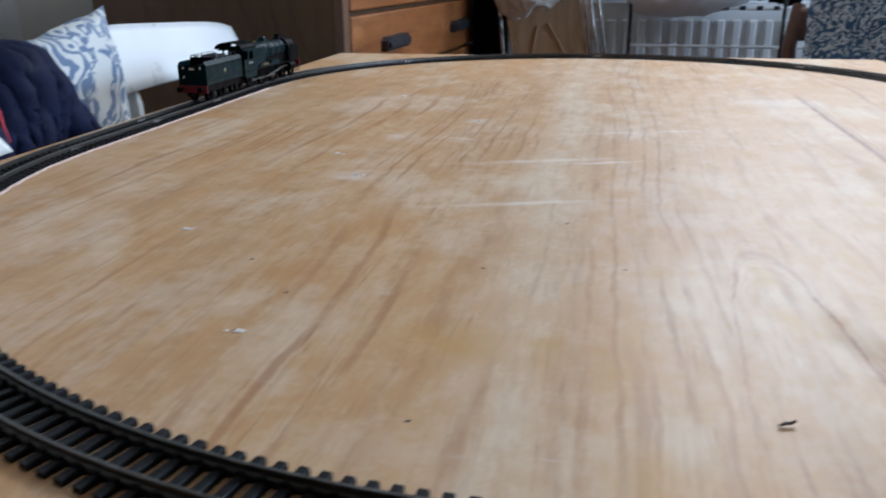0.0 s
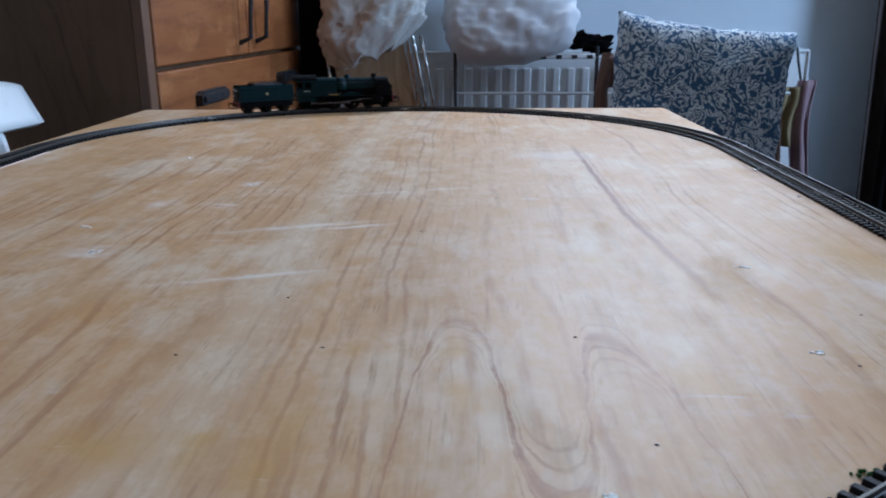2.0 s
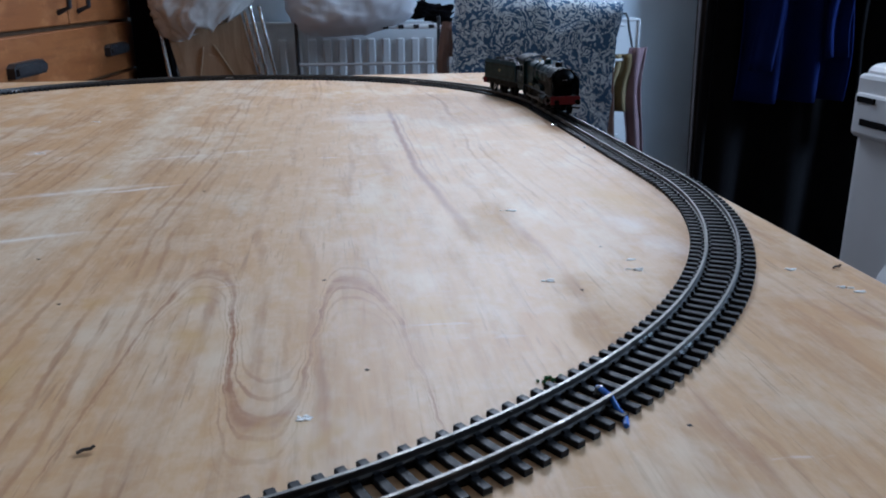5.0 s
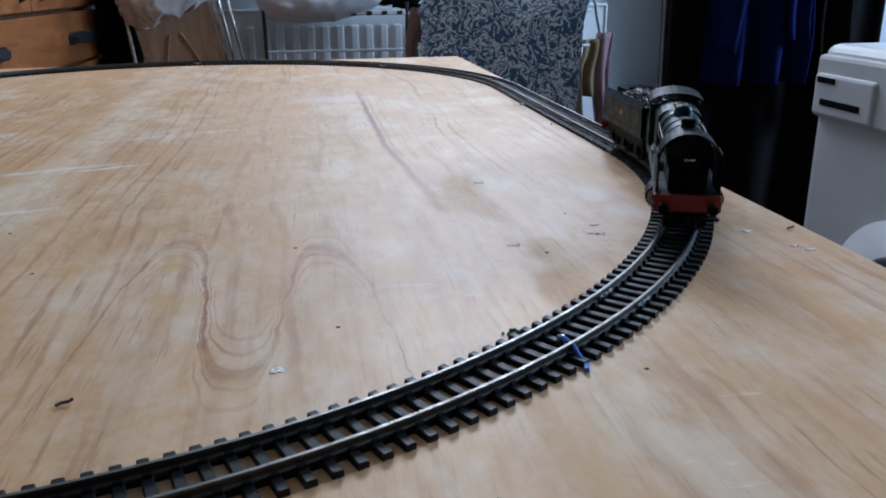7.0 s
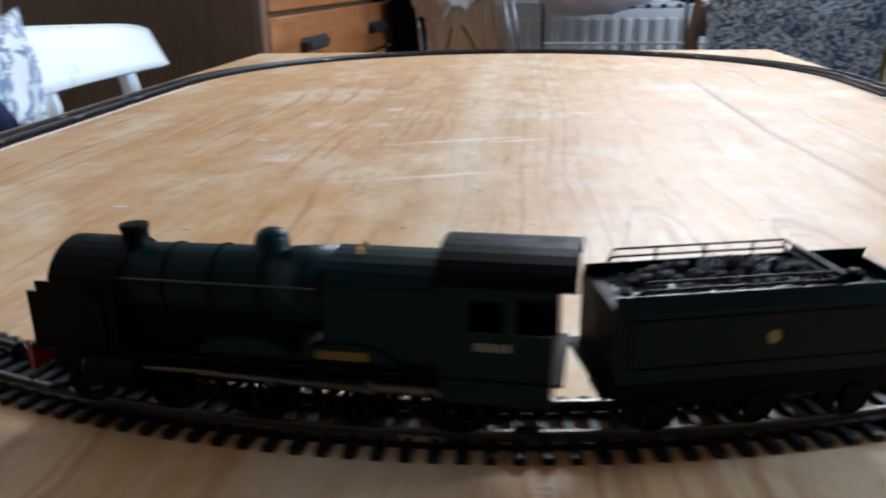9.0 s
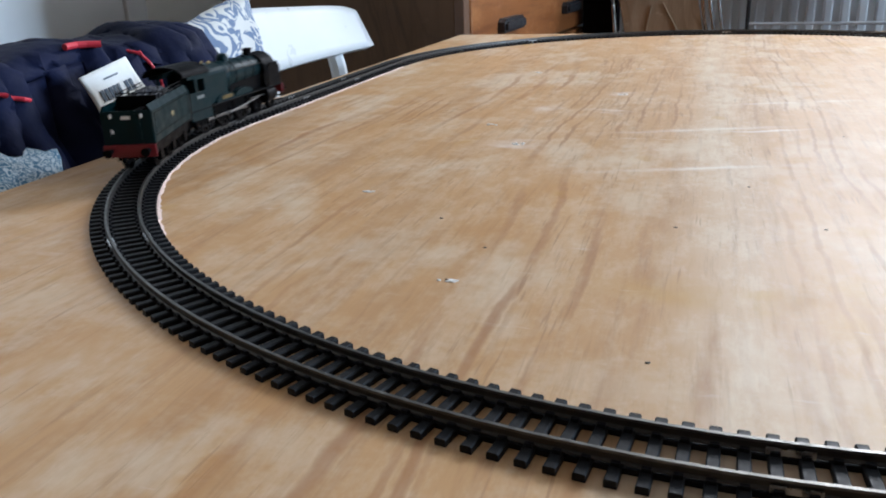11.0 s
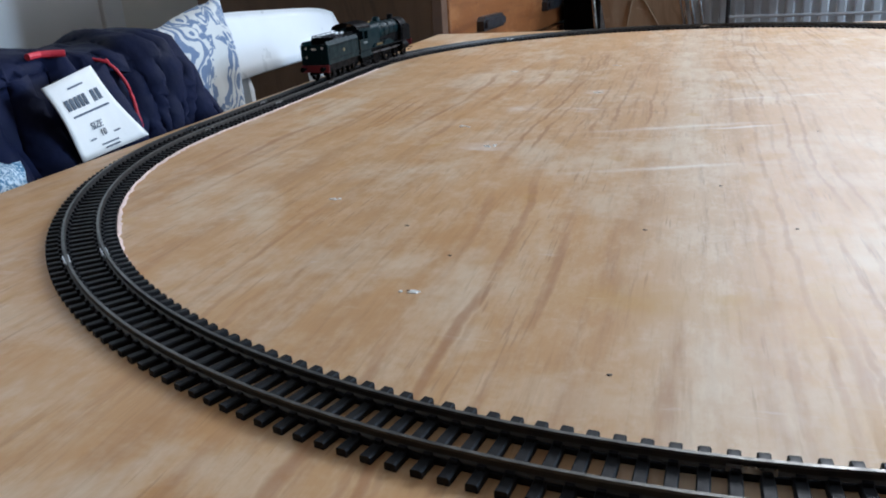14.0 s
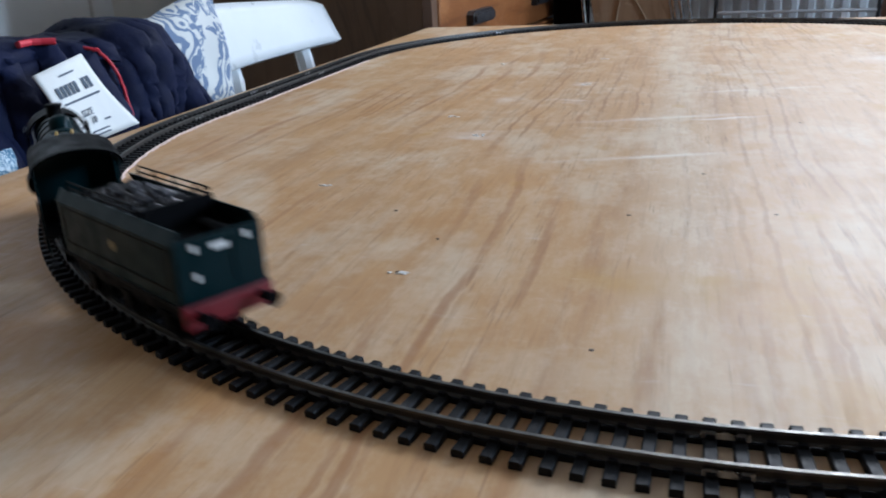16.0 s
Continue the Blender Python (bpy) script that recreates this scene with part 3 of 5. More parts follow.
wall_with_hole("wall_right", "X", X_RIGHT, 0.18, Y_NEAR, Y_FAR, (side_hole,), M_LOW_BOUNCE, "unseen wall round a window, darkened to cut bounced light")
wall_with_hole("wall_left", "X", X_LEFT, -0.18, Y_NEAR, Y_FAR, (), M_CREAM, "cream painted wall")
# Never in view; dark veneer here keeps bounce off the train's near side.
wall_with_hole("wall_near", "Y", Y_NEAR, -0.18, X_LEFT - 0.2, X_RIGHT + 0.2, (), M_BROWN, "unseen wall behind the viewer, dark to cut fill light")


def window_unit(name, axis, at, hole):
    root = empty(name)
    tagged(root, "white framed window letting in daylight", "window", kind="structure")
    a0, a1, z0, z1 = hole
    def b(u0, u1, w0, w1):
        if axis == "X":
            return boxed(at + 0.09, at + 0.14, u0, u1, w0, w1, bevel=0.006)
        return boxed(u0, u1, at + 0.09, at + 0.14, w0, w1, bevel=0.006)
    m = (a0 + a1) / 2
    for u0, u1, w0, w1 in ((a0, a0 + 0.05, z0, z1), (a1 - 0.05, a1, z0, z1), (a0 + 0.05, a1 - 0.05, z0, z0 + 0.05), (a0 + 0.05, a1 - 0.05, z1 - 0.05, z1), (m - 0.03, m + 0.03, z0 + 0.05, z1 - 0.05)):
        part("window_frame", b(u0, u1, w0, w1), M_GLOSSWHITE, root)


window_unit("window_1", "Y", Y_FAR, far_hole)
window_unit("window_2", "X", X_RIGHT, side_hole)

# ---- board and its table ----
BX0, BX1, BY0, BY1 = -0.472, 0.456, -0.868, 0.664
board = tagged(part("layout_board", boxed(BX0, BX1, BY0, BY1, TOP - 0.012, TOP, bevel=0.0012), M_PLY), "large honey-coloured plywood sheet with wavy grain and scuffs", "plywood board")
table = empty("table", (0, -0.1, 0))
tagged(table, "plain wooden table carrying the plywood board", "table")
part("tabletop", boxed(-0.4, 0.4, -0.65, 0.65, TOP - 0.042, TOP - 0.012, bevel=0.003), M_BROWN, table)
for sx in (-1, 1):
    for sy in (-1, 1):
        part("leg", boxed(sx * 0.36 - 0.03, sx * 0.36 + 0.03, sy * 0.6 - 0.03, sy * 0.6 + 0.03, 0, TOP - 0.042, bevel=0.004), M_BROWN, table)

# ---- tall drawer cabinet along the left ----
cabinet = empty("drawer_cabinet", (-0.473, 0.70, 0), -4.35)
tagged(cabinet, "honey-coloured pine cabinet with drawers and black cup handles", "cabinet")
CL, CD, CH = 1.06, 0.55, TOP + 0.45
part("end_panel", boxed(-CD, -0.02, 0.0, 0.02, 0, CH, bevel=0.002), M_BROWN, cabinet, "dark brown veneered end panel")
part("edge_strip", boxed(-0.02, 0.0, -0.001, 0.03, 0, CH, bevel=0.002), M_EDGE, cabinet, "brown wooden edge strip")
part("carcass", boxed(-CD, -0.022, 0.02, CL, 0.0, CH), M_BROWN, cabinet)
for z0, z1 in ((0.08, TOP - 0.26), (TOP - 0.252, TOP - 0.075), (TOP - 0.067, TOP + 0.06)):
    dr = part("drawer_front", boxed(-0.022, 0.0, 0.04, CL - 0.02, z0, z1, bevel=0.004), M_ORANGE, cabinet)
    zc = TOP - 0.006 if z1 > TOP else (z0 + z1) / 2
    for y in (0.277, 0.84):
        h = bmesh.new()
        extrude(h, [(y - 0.075, zc - 0.013), (y + 0.075, zc - 0.013), (y + 0.075, zc + 0.008), (y + 0.062, zc + 0.016), (y - 0.062, zc + 0.016), (y - 0.075, zc + 0.008)], "X", 0.0, 0.022)
        bmesh.ops.bevel(h, geom=[e for e in h.edges if e.verts[0].co.x > 0.02 and e.verts[1].co.x > 0.02], offset=0.006, segments=2, affect="EDGES")
        part("cup_handle", h, M_WIRE, dr, "black iron cup handle")
for y0, y1, yh in ((0.04, 0.555, 0.495), (0.56, CL - 0.02, 0.615)):
    d = part("door", boxed(-0.022, 0.0, y0, y1, TOP + 0.07, CH - 0.03, bevel=0.004), M_ORANGE, cabinet)
    pts = [(0.0, yh, TOP + 0.098), (0.028, yh, TOP + 0.11), (0.034, yh, TOP + 0.19), (0.028, yh, TOP + 0.26), (0.0, yh, TOP + 0.275)]
    part("pull_handle", tube(bmesh.new(), pts, 0.006), M_WIRE, d, "black curved pull handle")

# white door in the left wall
door = empty("door_1", (-1.555, 0.715, 0), 90)
tagged(door, "white painted panelled room door", "door", kind="structure")
leaf = bmesh.new()
box(leaf, -0.39, 0.39, 0, 0.04, 0, 2.0, bevel=0.003)
for z0, z1 in ((0.15, 0.75), (0.95, 1.85)):
    for s in (-1, 1):
        box(leaf, min(s * 0.07, s * 0.3), max(s * 0.07, s * 0.3), -0.006, 0.001, z0, z1, bevel=0.004)
leaf = part("door_leaf", leaf, M_DOOR, door)
part("door_handle", tube(bmesh.new(), [(0.34, 0, 1.0), (0.34, -0.05, 1.0), (0.24, -0.05, 1.0)], 0.009), M_CHROME, leaf, "small metal door handle")
part("door_frame", boxed(0.392, 0.478, -0.01, 0.08, 0, 2.05, bevel=0.005), M_DOOR, door)


# ---- chairs on the left side ----
def white_chair():
    root = empty("dining_chair", (-0.60, 0.335, 0))
    tagged(root, "white lacquered chair with a broad curved backrest", "chair")
    def slat(u, v):
        y = (u - 0.5) * 0.43
        return (-0.012 * math.cos(math.pi * (u - 0.5)) - 0.03 * v, y, TOP - 0.006 + 0.08 * v - 0.02 * (u - 0.5) * v - 0.010 * (abs(2 * u - 1) ** 6) * v)
    part("backrest", cloth(bmesh.new(), 20, 6, slat, 0.018), M_CHAIR, root, "white curved backrest panel", True)
    for s in (-1, 1):
        part("back_post", tube(bmesh.new(), [(-0.045, s * 0.12, TOP + 0.03), (-0.03, s * 0.12, TOP - 0.03), (0.0, s * 0.14, TOP - 0.3), (0.0, s * 0.16, TOP - 0.6), (-0.06, s * 0.17, 0)], 0.014), M_CHAIR, root)
        part("leg", tube(bmesh.new(), [(0.36, s * 0.17, TOP - 0.38), (0.4, s * 0.18, 0)], 0.014), M_CHAIR, root)
    part("seat", boxed(-0.01, 0.40, -0.2, 0.2, TOP - 0.40, TOP - 0.375, bevel=0.01), M_CHAIR, root)
    return root


chair = white_chair()
second = empty("dining_chair", (-0.66, -0.08, 0))
tagged(second, "white chair hidden under a jacket and cloth", "chair")
part("backrest", boxed(-0.02, 0.0, -0.2, 0.2, TOP - 0.12, TOP + 0.045, bevel=0.008), M_CHAIR, second)
for s in (-1, 1):
    part("back_post", tube(bmesh.new(), [(-0.01, s * 0.16, TOP), (0.0, s * 0.16, TOP - 0.5), (-0.05, s * 0.17, 0)], 0.014), M_CHAIR, second)
    part("leg", tube(bmesh.new(), [(0.36, s * 0.17, TOP - 0.38), (0.4, s * 0.18, 0)], 0.014), M_CHAIR, second)
part("seat", boxed(0.0, 0.40, -0.2, 0.2, TOP - 0.40, TOP - 0.375, bevel=0.01), M_CHAIR, second)

# ---- things along the far wall ----
def radiator():
    x0, x1, z0, z1, y1 = -0.35, 1.175, TOP - 0.56, TOP + 0.04, Y_FAR - 0.03
    root = empty("radiator", (0, 0, 0))
    tagged(root, "white ribbed panel radiator fixed under the window", "radiator")
    bm = bmesh.new()
    box(bm, x0, x1, y1 - 0.05, y1 - 0.03, z0, z1, bevel=0.005)
    part("panel", bm, M_GLOSSWHITE, root)
    n = int((x1 - x0 - 0.06) / 0.046)
    rib = boxed(-0.013, 0.013, -0.011, 0.004, -(z1 - z0) / 2 + 0.045, (z1 - z0) / 2 - 0.045, bevel=0.006, seg=3)
    me = bpy.data.meshes.new("rib")
    rib.to_mesh(me)
    rib.free()
    me.materials.append(M_GLOSSWHITE)
    for i in range(n):
        r = new("rib", me)
        r.parent = root
        r.location = (x0 + 0.05 + i * 0.046, y1 - 0.052, (z0 + z1) / 2)
    part("top_grille", boxed(x0, x1, y1 - 0.055, y1, z1 - 0.003, z1 + 0.006, bevel=0.002), M_GLOSSWHITE, root)
    part("side_panel", boxed(x1 - 0.003, x1 + 0.004, y1 - 0.055, y1, z0, z1, bevel=0.002), M_GLOSSWHITE, root)
    for x in (x0 + 0.1, x1 - 0.08):
        part("bracket", boxed(x - 0.02, x + 0.02, y1 - 0.03, Y_FAR, z0 + 0.1, z1 - 0.1), M_GLOSSWHITE, root)


radiator()


def airer():
    y = 1.66
    root = empty("clothes_airer", (0, 0, 0))
    tagged(root, "black and white wire clothes airer before the radiator", "clothes airer")
    for x in (0.074, 0.49):
        part("upright", rod(bmesh.new(), (x, y, 0.0), (x, y, TOP + 0.066), 0.0055, 8), M_WIRE, root, "black upright wire")
    for x in (0.10, 1.06):
        part("back_upright", rod(bmesh.new(), (x, y + 0.16, 0.0), (x, y + 0.13, TOP + 0.05), 0.004, 8), M_WIREWHITE, root)
    for k, z in enumerate((TOP + 0.036, TOP - 0.068, TOP - 0.3)):
        part("front_bar", rod(bmesh.new(), (0.074, y, z), (1.06, y, z - 0.004), 0.0045, 8), M_WIREWHITE, root, "white wire bar")
    for k in range(9):
        x = 0.10 + k * 0.045
        part("clip", rod(bmesh.new(), (x, y, TOP + 0.036), (x + 0.016, y, TOP + 0.0365), 0.0062, 8), M_WIRE, root, "black plastic clip")
    for k in range(4):
        yy = y + 0.03 + k * 0.033
        part("hanging_bar", rod(bmesh.new(), (0.08, yy, TOP + 0.036), (1.06, yy, TOP + 0.036), 0.003, 6), M_WIREWHITE, root)


airer()
pillow = cushion(bmesh.new(), 0.42, 0.29, 0.19, 40, 0.007, 5)
for v in pillow.verts:
    u_, w_ = v.co.x / 0.21, v.co.z / 0.145
    v.co.x, v.co.z = v.co.x * math.sqrt(max(0.2, 1 - 0.42 * w_ * w_)), v.co.z * math.sqrt(max(0.2, 1 - 0.42 * u_ * u_))
pw = tagged(part("white_pillow", pillow, M_PILLOW, smooth=True), "crumpled white pillow drying on the airer", "pillow")
pw.matrix_basis = pose(0.235, 1.70, TOP + 0.148, -14, -6, 0)
sock = tagged(part("black_sock", cushion(bmesh.new(), 0.13, 0.055, 0.05, 14, 0.008, 9), M_DARK, smooth=True), "small crumpled black garment on the airer", "garment")
sock.matrix_basis = pose(0.475, 1.70, TOP + 0.075, 0, 8, 0)
fp = tagged(part("floral_pillow", cushion(bmesh.new(), 0.47, 0.46, 0.15, 32, 0.006, 2), M_FLORAL, smooth=True), "plump pillow printed with blue and white flowers", "pillow")
fp.matrix_basis = pose(0.705, 1.36, TOP - 0.088, -12, 7, 0)


def brown_chair():
    root = empty("armchair", (0.72, 1.22, 0))
    tagged(root, "dark brown wooden chair holding the floral pillow", "chair")
    part("seat", boxed(-0.24, 0.24, -0.25, 0.22, TOP - 0.34, TOP - 0.30, bevel=0.012), M_BROWNCHAIR, root)
    for s in (-1, 1):
        part("back_post", tube(bmesh.new(), [(s * 0.235, 0.27, 0.0), (s * 0.235, 0.22, TOP - 0.3), (s * 0.24, 0.28, TOP - 0.05), (s * 0.22, 0.31, TOP + 0.05)], 0.018), M_BROWNCHAIR, root)
        part("leg", tube(bmesh.new(), [(s * 0.21, -0.22, 0.0), (s * 0.21, -0.22, TOP - 0.32)], 0.017), M_BROWNCHAIR, root)
    part("top_rail", boxed(-0.23, 0.23, 0.285, 0.31, TOP - 0.04, TOP + 0.045, bevel=0.01), M_BROWNCHAIR, root)
    part("mid_rail", boxed(-0.22, 0.22, 0.25, 0.27, TOP - 0.2, TOP - 0.15, bevel=0.006), M_BROWNCHAIR, root)


brown_chair()

# folding table leaning by the cabinet, with a plastic bag over it
fold = empty("folding_table", (-0.15, 1.62, 0), 0)
tagged(fold, "folded table with raw board top and chrome legs", "folding table")
panel = boxed(-0.125, 0.09, -0.006, 0.006, 0.25, TOP + 0.13, bevel=0.002)
for v in panel.verts:
    v.co.x -= (v.co.z - TOP) * 0.20
part("table_leaf", panel, M_PANEL, fold, "unpainted board leaf")
for x, y in ((-0.142, -0.012), (0.102, -0.004), (0.122, -0.012), (0.145, 0.004)):
    w = 0.11 if x < 0 else 0.2
    part("leg", rod(bmesh.new(), (x + 0.82 * w * 0.9, y, 0.0), (x - 0.11 * w * 0.9, y, TOP + 0.1), 0.0055, 10), M_CHROME if y else M_PANEL, fold, "chrome tube leg")
for a, b in (((-0.05, -0.09), (-0.035, -0.01)), ((0.045, -0.09), (-0.005, -0.005))):
    part("brace", rod(bmesh.new(), (a[0], -0.009, TOP + a[1]), (b[0], -0.009, TOP + b[1]), 0.0022, 6), M_PLY_EDGE, fold, "light scratch-like batten")


def bag_point(u, v):
    a = u * 2 * math.pi
    r = 0.145 * (0.55 + 0.5 * math.sin(math.pi * min(v * 1.15, 1)) ** 0.6)
    wr = noise.noise(Vector((math.cos(a) * 2.2, math.sin(a) * 2.2, v * 4))) * 0.04 + (0.25 - abs(noise.noise(Vector((math.cos(a) * 5 + v * 3, math.sin(a) * 5, v * 7))))) * 0.028 + (0.2 - abs(noise.noise(Vector((math.cos(a) * 13, math.sin(a) * 13 + v * 5, v * 15))))) * 0.018
    x = (r + wr) * math.cos(a) * 1.0
    return (x - 0.015 + 0.04 * v, (r + wr) * math.sin(a) * 0.42, 0.005 + 0.30 * v + 0.055 * (x / 0.14) * (1 - v) + wr * 0.5)


bag = tagged(part("plastic_bag", cloth(bmesh.new(), 110, 60, bag_point, 0.002), M_BAG, smooth=True), "crumpled milky plastic bag hung over a folded table", "plastic bag")
bag.matrix_basis = pose(-0.150, 1.585, TOP + 0.035)
# Plain dark box filling the narrow strip between cabinet and bag.
post = tagged(part("dark_upright", boxed(-0.385, -0.285, 1.66, 1.74, 0, TOP + 0.5, bevel=0.006), M_DARK), "dark upright block between the cabinet and the bag", "stand")

hanger = empty("coat_hanger", (0, 0, 0))
tagged(hanger, "black wire hanger hooked on the radiator", "hanger")
part("hook", tube(bmesh.new(), [(1.075, 1.74, TOP + 0.045), (1.08, 1.74, TOP + 0.062), (1.092, 1.74, TOP + 0.064), (1.10, 1.74, TOP + 0.05), (1.105, 1.74, TOP + 0.02), (1.122, 1.74, TOP - 0.05)], 0.004, 8), M_WIRE, hanger)
part("bar", rod(bmesh.new(), (1.05, 1.74, TOP - 0.075), (1.165, 1.74, TOP - 0.055), 0.006, 8), M_WIRE, hanger)


def hang(x0, x1, y, z1, z0, folds, amp, seed):
    def fn(u, v):
        x = x0 + (x1 - x0) * u
        return (x + 0.01 * math.sin(v * 5 + seed), y - amp * math.sin(u * folds * 2 * math.pi + seed) * (0.5 + 0.5 * v) + 0.01 * noise.noise(Vector((u * 6, v * 3, seed))), z1 + (z0 - z1) * v)
    return cloth(bmesh.new(), max(12, int(folds * 12)), 14, fn, 0.004)


tagged(part("hung_garment", hang(1.055, 1.115, 1.735, TOP - 0.06, TOP - 0.24, 1.5, 0.012, 1), M_OLIVE, smooth=True), "olive cloth hanging from the hanger", "garment")
tagged(part("hung_garment", hang(1.105, 1.165, 1.73, TOP - 0.04, TOP - 0.40, 1.5, 0.012, 3), M_MAUVE, smooth=True), "faded mauve cloth hanging from the hanger", "garment")

# ---- dark corner at the right ----
curtain = tagged(part("curtain", hang(1.36, 1.74, 1.82, TOP + 1.5, 0.02, 4, 0.03, 2), M_CURTAIN, smooth=True), "dark brown curtain hanging to the floor", "curtain")
bc = tagged(part("blue_coat", hang(1.16, 1.42, 1.10, TOP + 0.42, TOP - 0.13, 2.5, 0.04, 4), M_BLUE, smooth=True), "deep blue coat hanging in the dark corner", "coat")
# Coat widened and run to the floor to stand in for the corner's shade.
dc = tagged(part("dark_coat", hang(1.10, 1.68, 1.17, TOP + 0.42, 0.03, 3, 0.04, 6), M_DARK, smooth=True), "dark coat hanging in the corner, run to the floor as its shade", "coat")
part("sleeve", hang(1.17, 1.235, 1.05, TOP + 0.38, TOP - 0.05, 1, 0.02, 5), M_BLUE, bc, smooth=True)
part("sleeve", hang(1.35, 1.41, 1.055, TOP + 0.38, TOP - 0.02, 1, 0.02, 7), M_BLUE, bc, smooth=True)
part("sleeve", hang(1.47, 1.56, 1.115, TOP + 0.38, TOP - 0.2, 1, 0.025, 8), M_DARK, dc, smooth=True)
rail = empty("clothes_rail", (1.36, 1.135, 0))
tagged(rail, "dark metal clothes rail carrying coats", "clothes rail")
part("top_bar", rod(bmesh.new(), (-0.28, 0, TOP + 0.43), (0.30, 0, TOP + 0.43), 0.012, 10), M_DARK, rail)
for x in (-0.27, 0.29):
    part("upright", rod(bmesh.new(), (x, 0.0, 0.0), (x, 0, TOP + 0.43), 0.012, 10), M_DARK, rail)


def washing_machine():
    root = empty("washing_machine", (1.115, 0.26, 0))
    tagged(root, "white front-loading washing machine beside the table", "washing machine")
    h = TOP + 0.015
    part("body", boxed(0.0, 0.55, -0.3, 0.3, 0.015, h, bevel=0.022, seg=4), M_MACHINE_SHADED, root)
    part("control_panel", boxed(-0.012, 0.006, -0.292, 0.292, h - 0.13, h - 0.018, bevel=0.008), M_MACHINE_SHADED, root)
    part("detergent_drawer", boxed(-0.018, 0.0, 0.12, 0.285, h - 0.125, h - 0.05, bevel=0.006), M_MACHINE_SHADED, root)
    part("drawer_grip", boxed(-0.0205, -0.016, 0.15, 0.26, h - 0.106, h - 0.094, bevel=0.002), M_DARK, root)
    part("brand_bar", boxed(-0.0202, -0.017, 0.225, 0.275, h - 0.066, h - 0.056), M_DARK, root, "small dark brand mark")
    dr = bmesh.new()
    lathe(dr, [(0.17, -0.03), (0.17, 0.0), (0.13, 0.0), (0.125, -0.02)], "X", 40, (0, -0.02, h - 0.42))
    part("door_ring", dr, M_MACHINE_SHADED, root, "round white door ring", True)
    part("door_glass", lathe(bmesh.new(), [(0.125, -0.022), (0.1, -0.036), (0.05, -0.044), (0.002, -0.046)], "X", 36, (0, -0.02, h - 0.42)), M_WIRE, root, "dark round door window", True)
    part("kick_plate", boxed(-0.006, 0.01, -0.29, 0.29, 0.02, 0.13, bevel=0.004), M_MACHINE_SHADED, root)
    for k, (body, size, y, z) in enumerate((("5", 0.045, 0.07, h - 0.088), ("kg", 0.026, 0.045, h - 0.088))):
        cu = bpy.data.curves.new("capacity_text", "FONT")
        cu.body, cu.size, cu.extrude = body, size, 0.0004
        me = bpy.data.meshes.new_from_object(bpy.data.objects.new("capacity_text", cu))
        me.materials.append(M_INK)
        t = new("capacity_text", me)
        t.parent = root
        t.matrix_basis = Matrix.Translation((-0.0128, y, z)) @ Euler((radians(90), 0, radians(-90))).to_matrix().to_4x4()


washing_machine()

# ---- jacket and cloths over the second chair ----
def jacket_point(u, v):
    """Draped over the chair back: v runs from behind, over the top, down the front."""
    y = -0.42 + 0.45 * u
    top = TOP + 0.074 + 0.005 * math.sin(u * 17 + 1) - 0.03 * max(0.0, 0.25 - u) - 1.1 * max(0.0, u - 0.80) ** 1.6 * 1.2
    sag = u + 0.28 * (v - 0.45)
    puff = 0.004 * math.sin(sag * 31 + 5 * math.sin(u * 7 + v * 6)) * min(1, max(0, (v - 0.3) * 4)) + 0.026 * noise.noise(Vector((sag * 5, v * 6, 1.3))) + 0.013 * (1 - abs(noise.noise(Vector((sag * 9, v * 4, 5)))) * 3) + 0.011 * (0.6 - abs(noise.noise(Vector((sag * 14 + 3 * v, v * 3 - u * 4, 2.2)))) * 3.2) + 0.005 * (0.5 - abs(noise.noise(Vector((sag * 34, v * 9, 7)))) * 3) + 0.003 * noise.noise(Vector((u * 40, v * 20, 9)))
    puff = max(puff, -0.010)
    if v < 0.25:
        k = v / 0.25
        return (-0.70 - 0.01 * (1 - k), y, top - 0.036 - 0.22 * (1 - k) ** 1.2)
    if v < 0.45:
        k = (v - 0.25) / 0.2
        return (-0.70 + 0.14 * k, y - 0.01 * k, top - 0.036 * (1 - k) ** 1.5 + 0.008 * math.sin(math.pi * k) + puff * 0.4 - 0.012 * k)
    k = (v - 0.45) / 0.55
    return (-0.560 + 0.05 * math.sin(k * 1.7) + puff, y + 0.05 * k - 0.03 * k * (1 - u), top - 0.012 - 0.34 * k)


jk = empty("jacket", (0, 0, 0))
tagged(jk, "navy quilted jacket with red piping, hung over a chair", "jacket")
part("shell", cloth(bmesh.new(), 130, 110, jacket_point, 0.012), M_NAVY, jk, "padded navy nylon shell", True)


def seam(pairs, thick):
    """Red cord laid on the shell through (u, v) pairs."""
    pts = []
    for (u0, v0), (u1, v1) in zip(pairs, pairs[1:]):
        pts += [Vector(jacket_point(u0 + (u1 - u0) * k / 6, v0 + (v1 - v0) * k / 6)) + Vector((0.015, -0.004, 0.008)) for k in range(6)]
    part("piping", tube(bmesh.new(), pts, thick), M_REDCORD, jk, "red corded piping")


seam(((0.555, 0.405), (0.572, 0.43), (0.59, 0.47), (0.595, 0.51), (0.575, 0.56), (0.545, 0.60), (0.52, 0.66)), 0.0016)
seam(((0.14, 0.468), (0.19, 0.478), (0.235, 0.49)), 0.0018)
part("piping", tube(bmesh.new(), [Vector(jacket_point(0.375 + 0.016 * k, 0.455)) + Vector((0.012, -0.004, 0.012)) for k in range(5)], 0.003), M_REDCORD, jk, "red hanging loop")
fc = tagged(part("floral_cushion", cushion(bmesh.new(), 0.33, 0.34, 0.065, 30, 0.003, 12), M_FLORAL2, smooth=True), "cushion printed with grey-blue leaves, propped against a chair", "cushion")
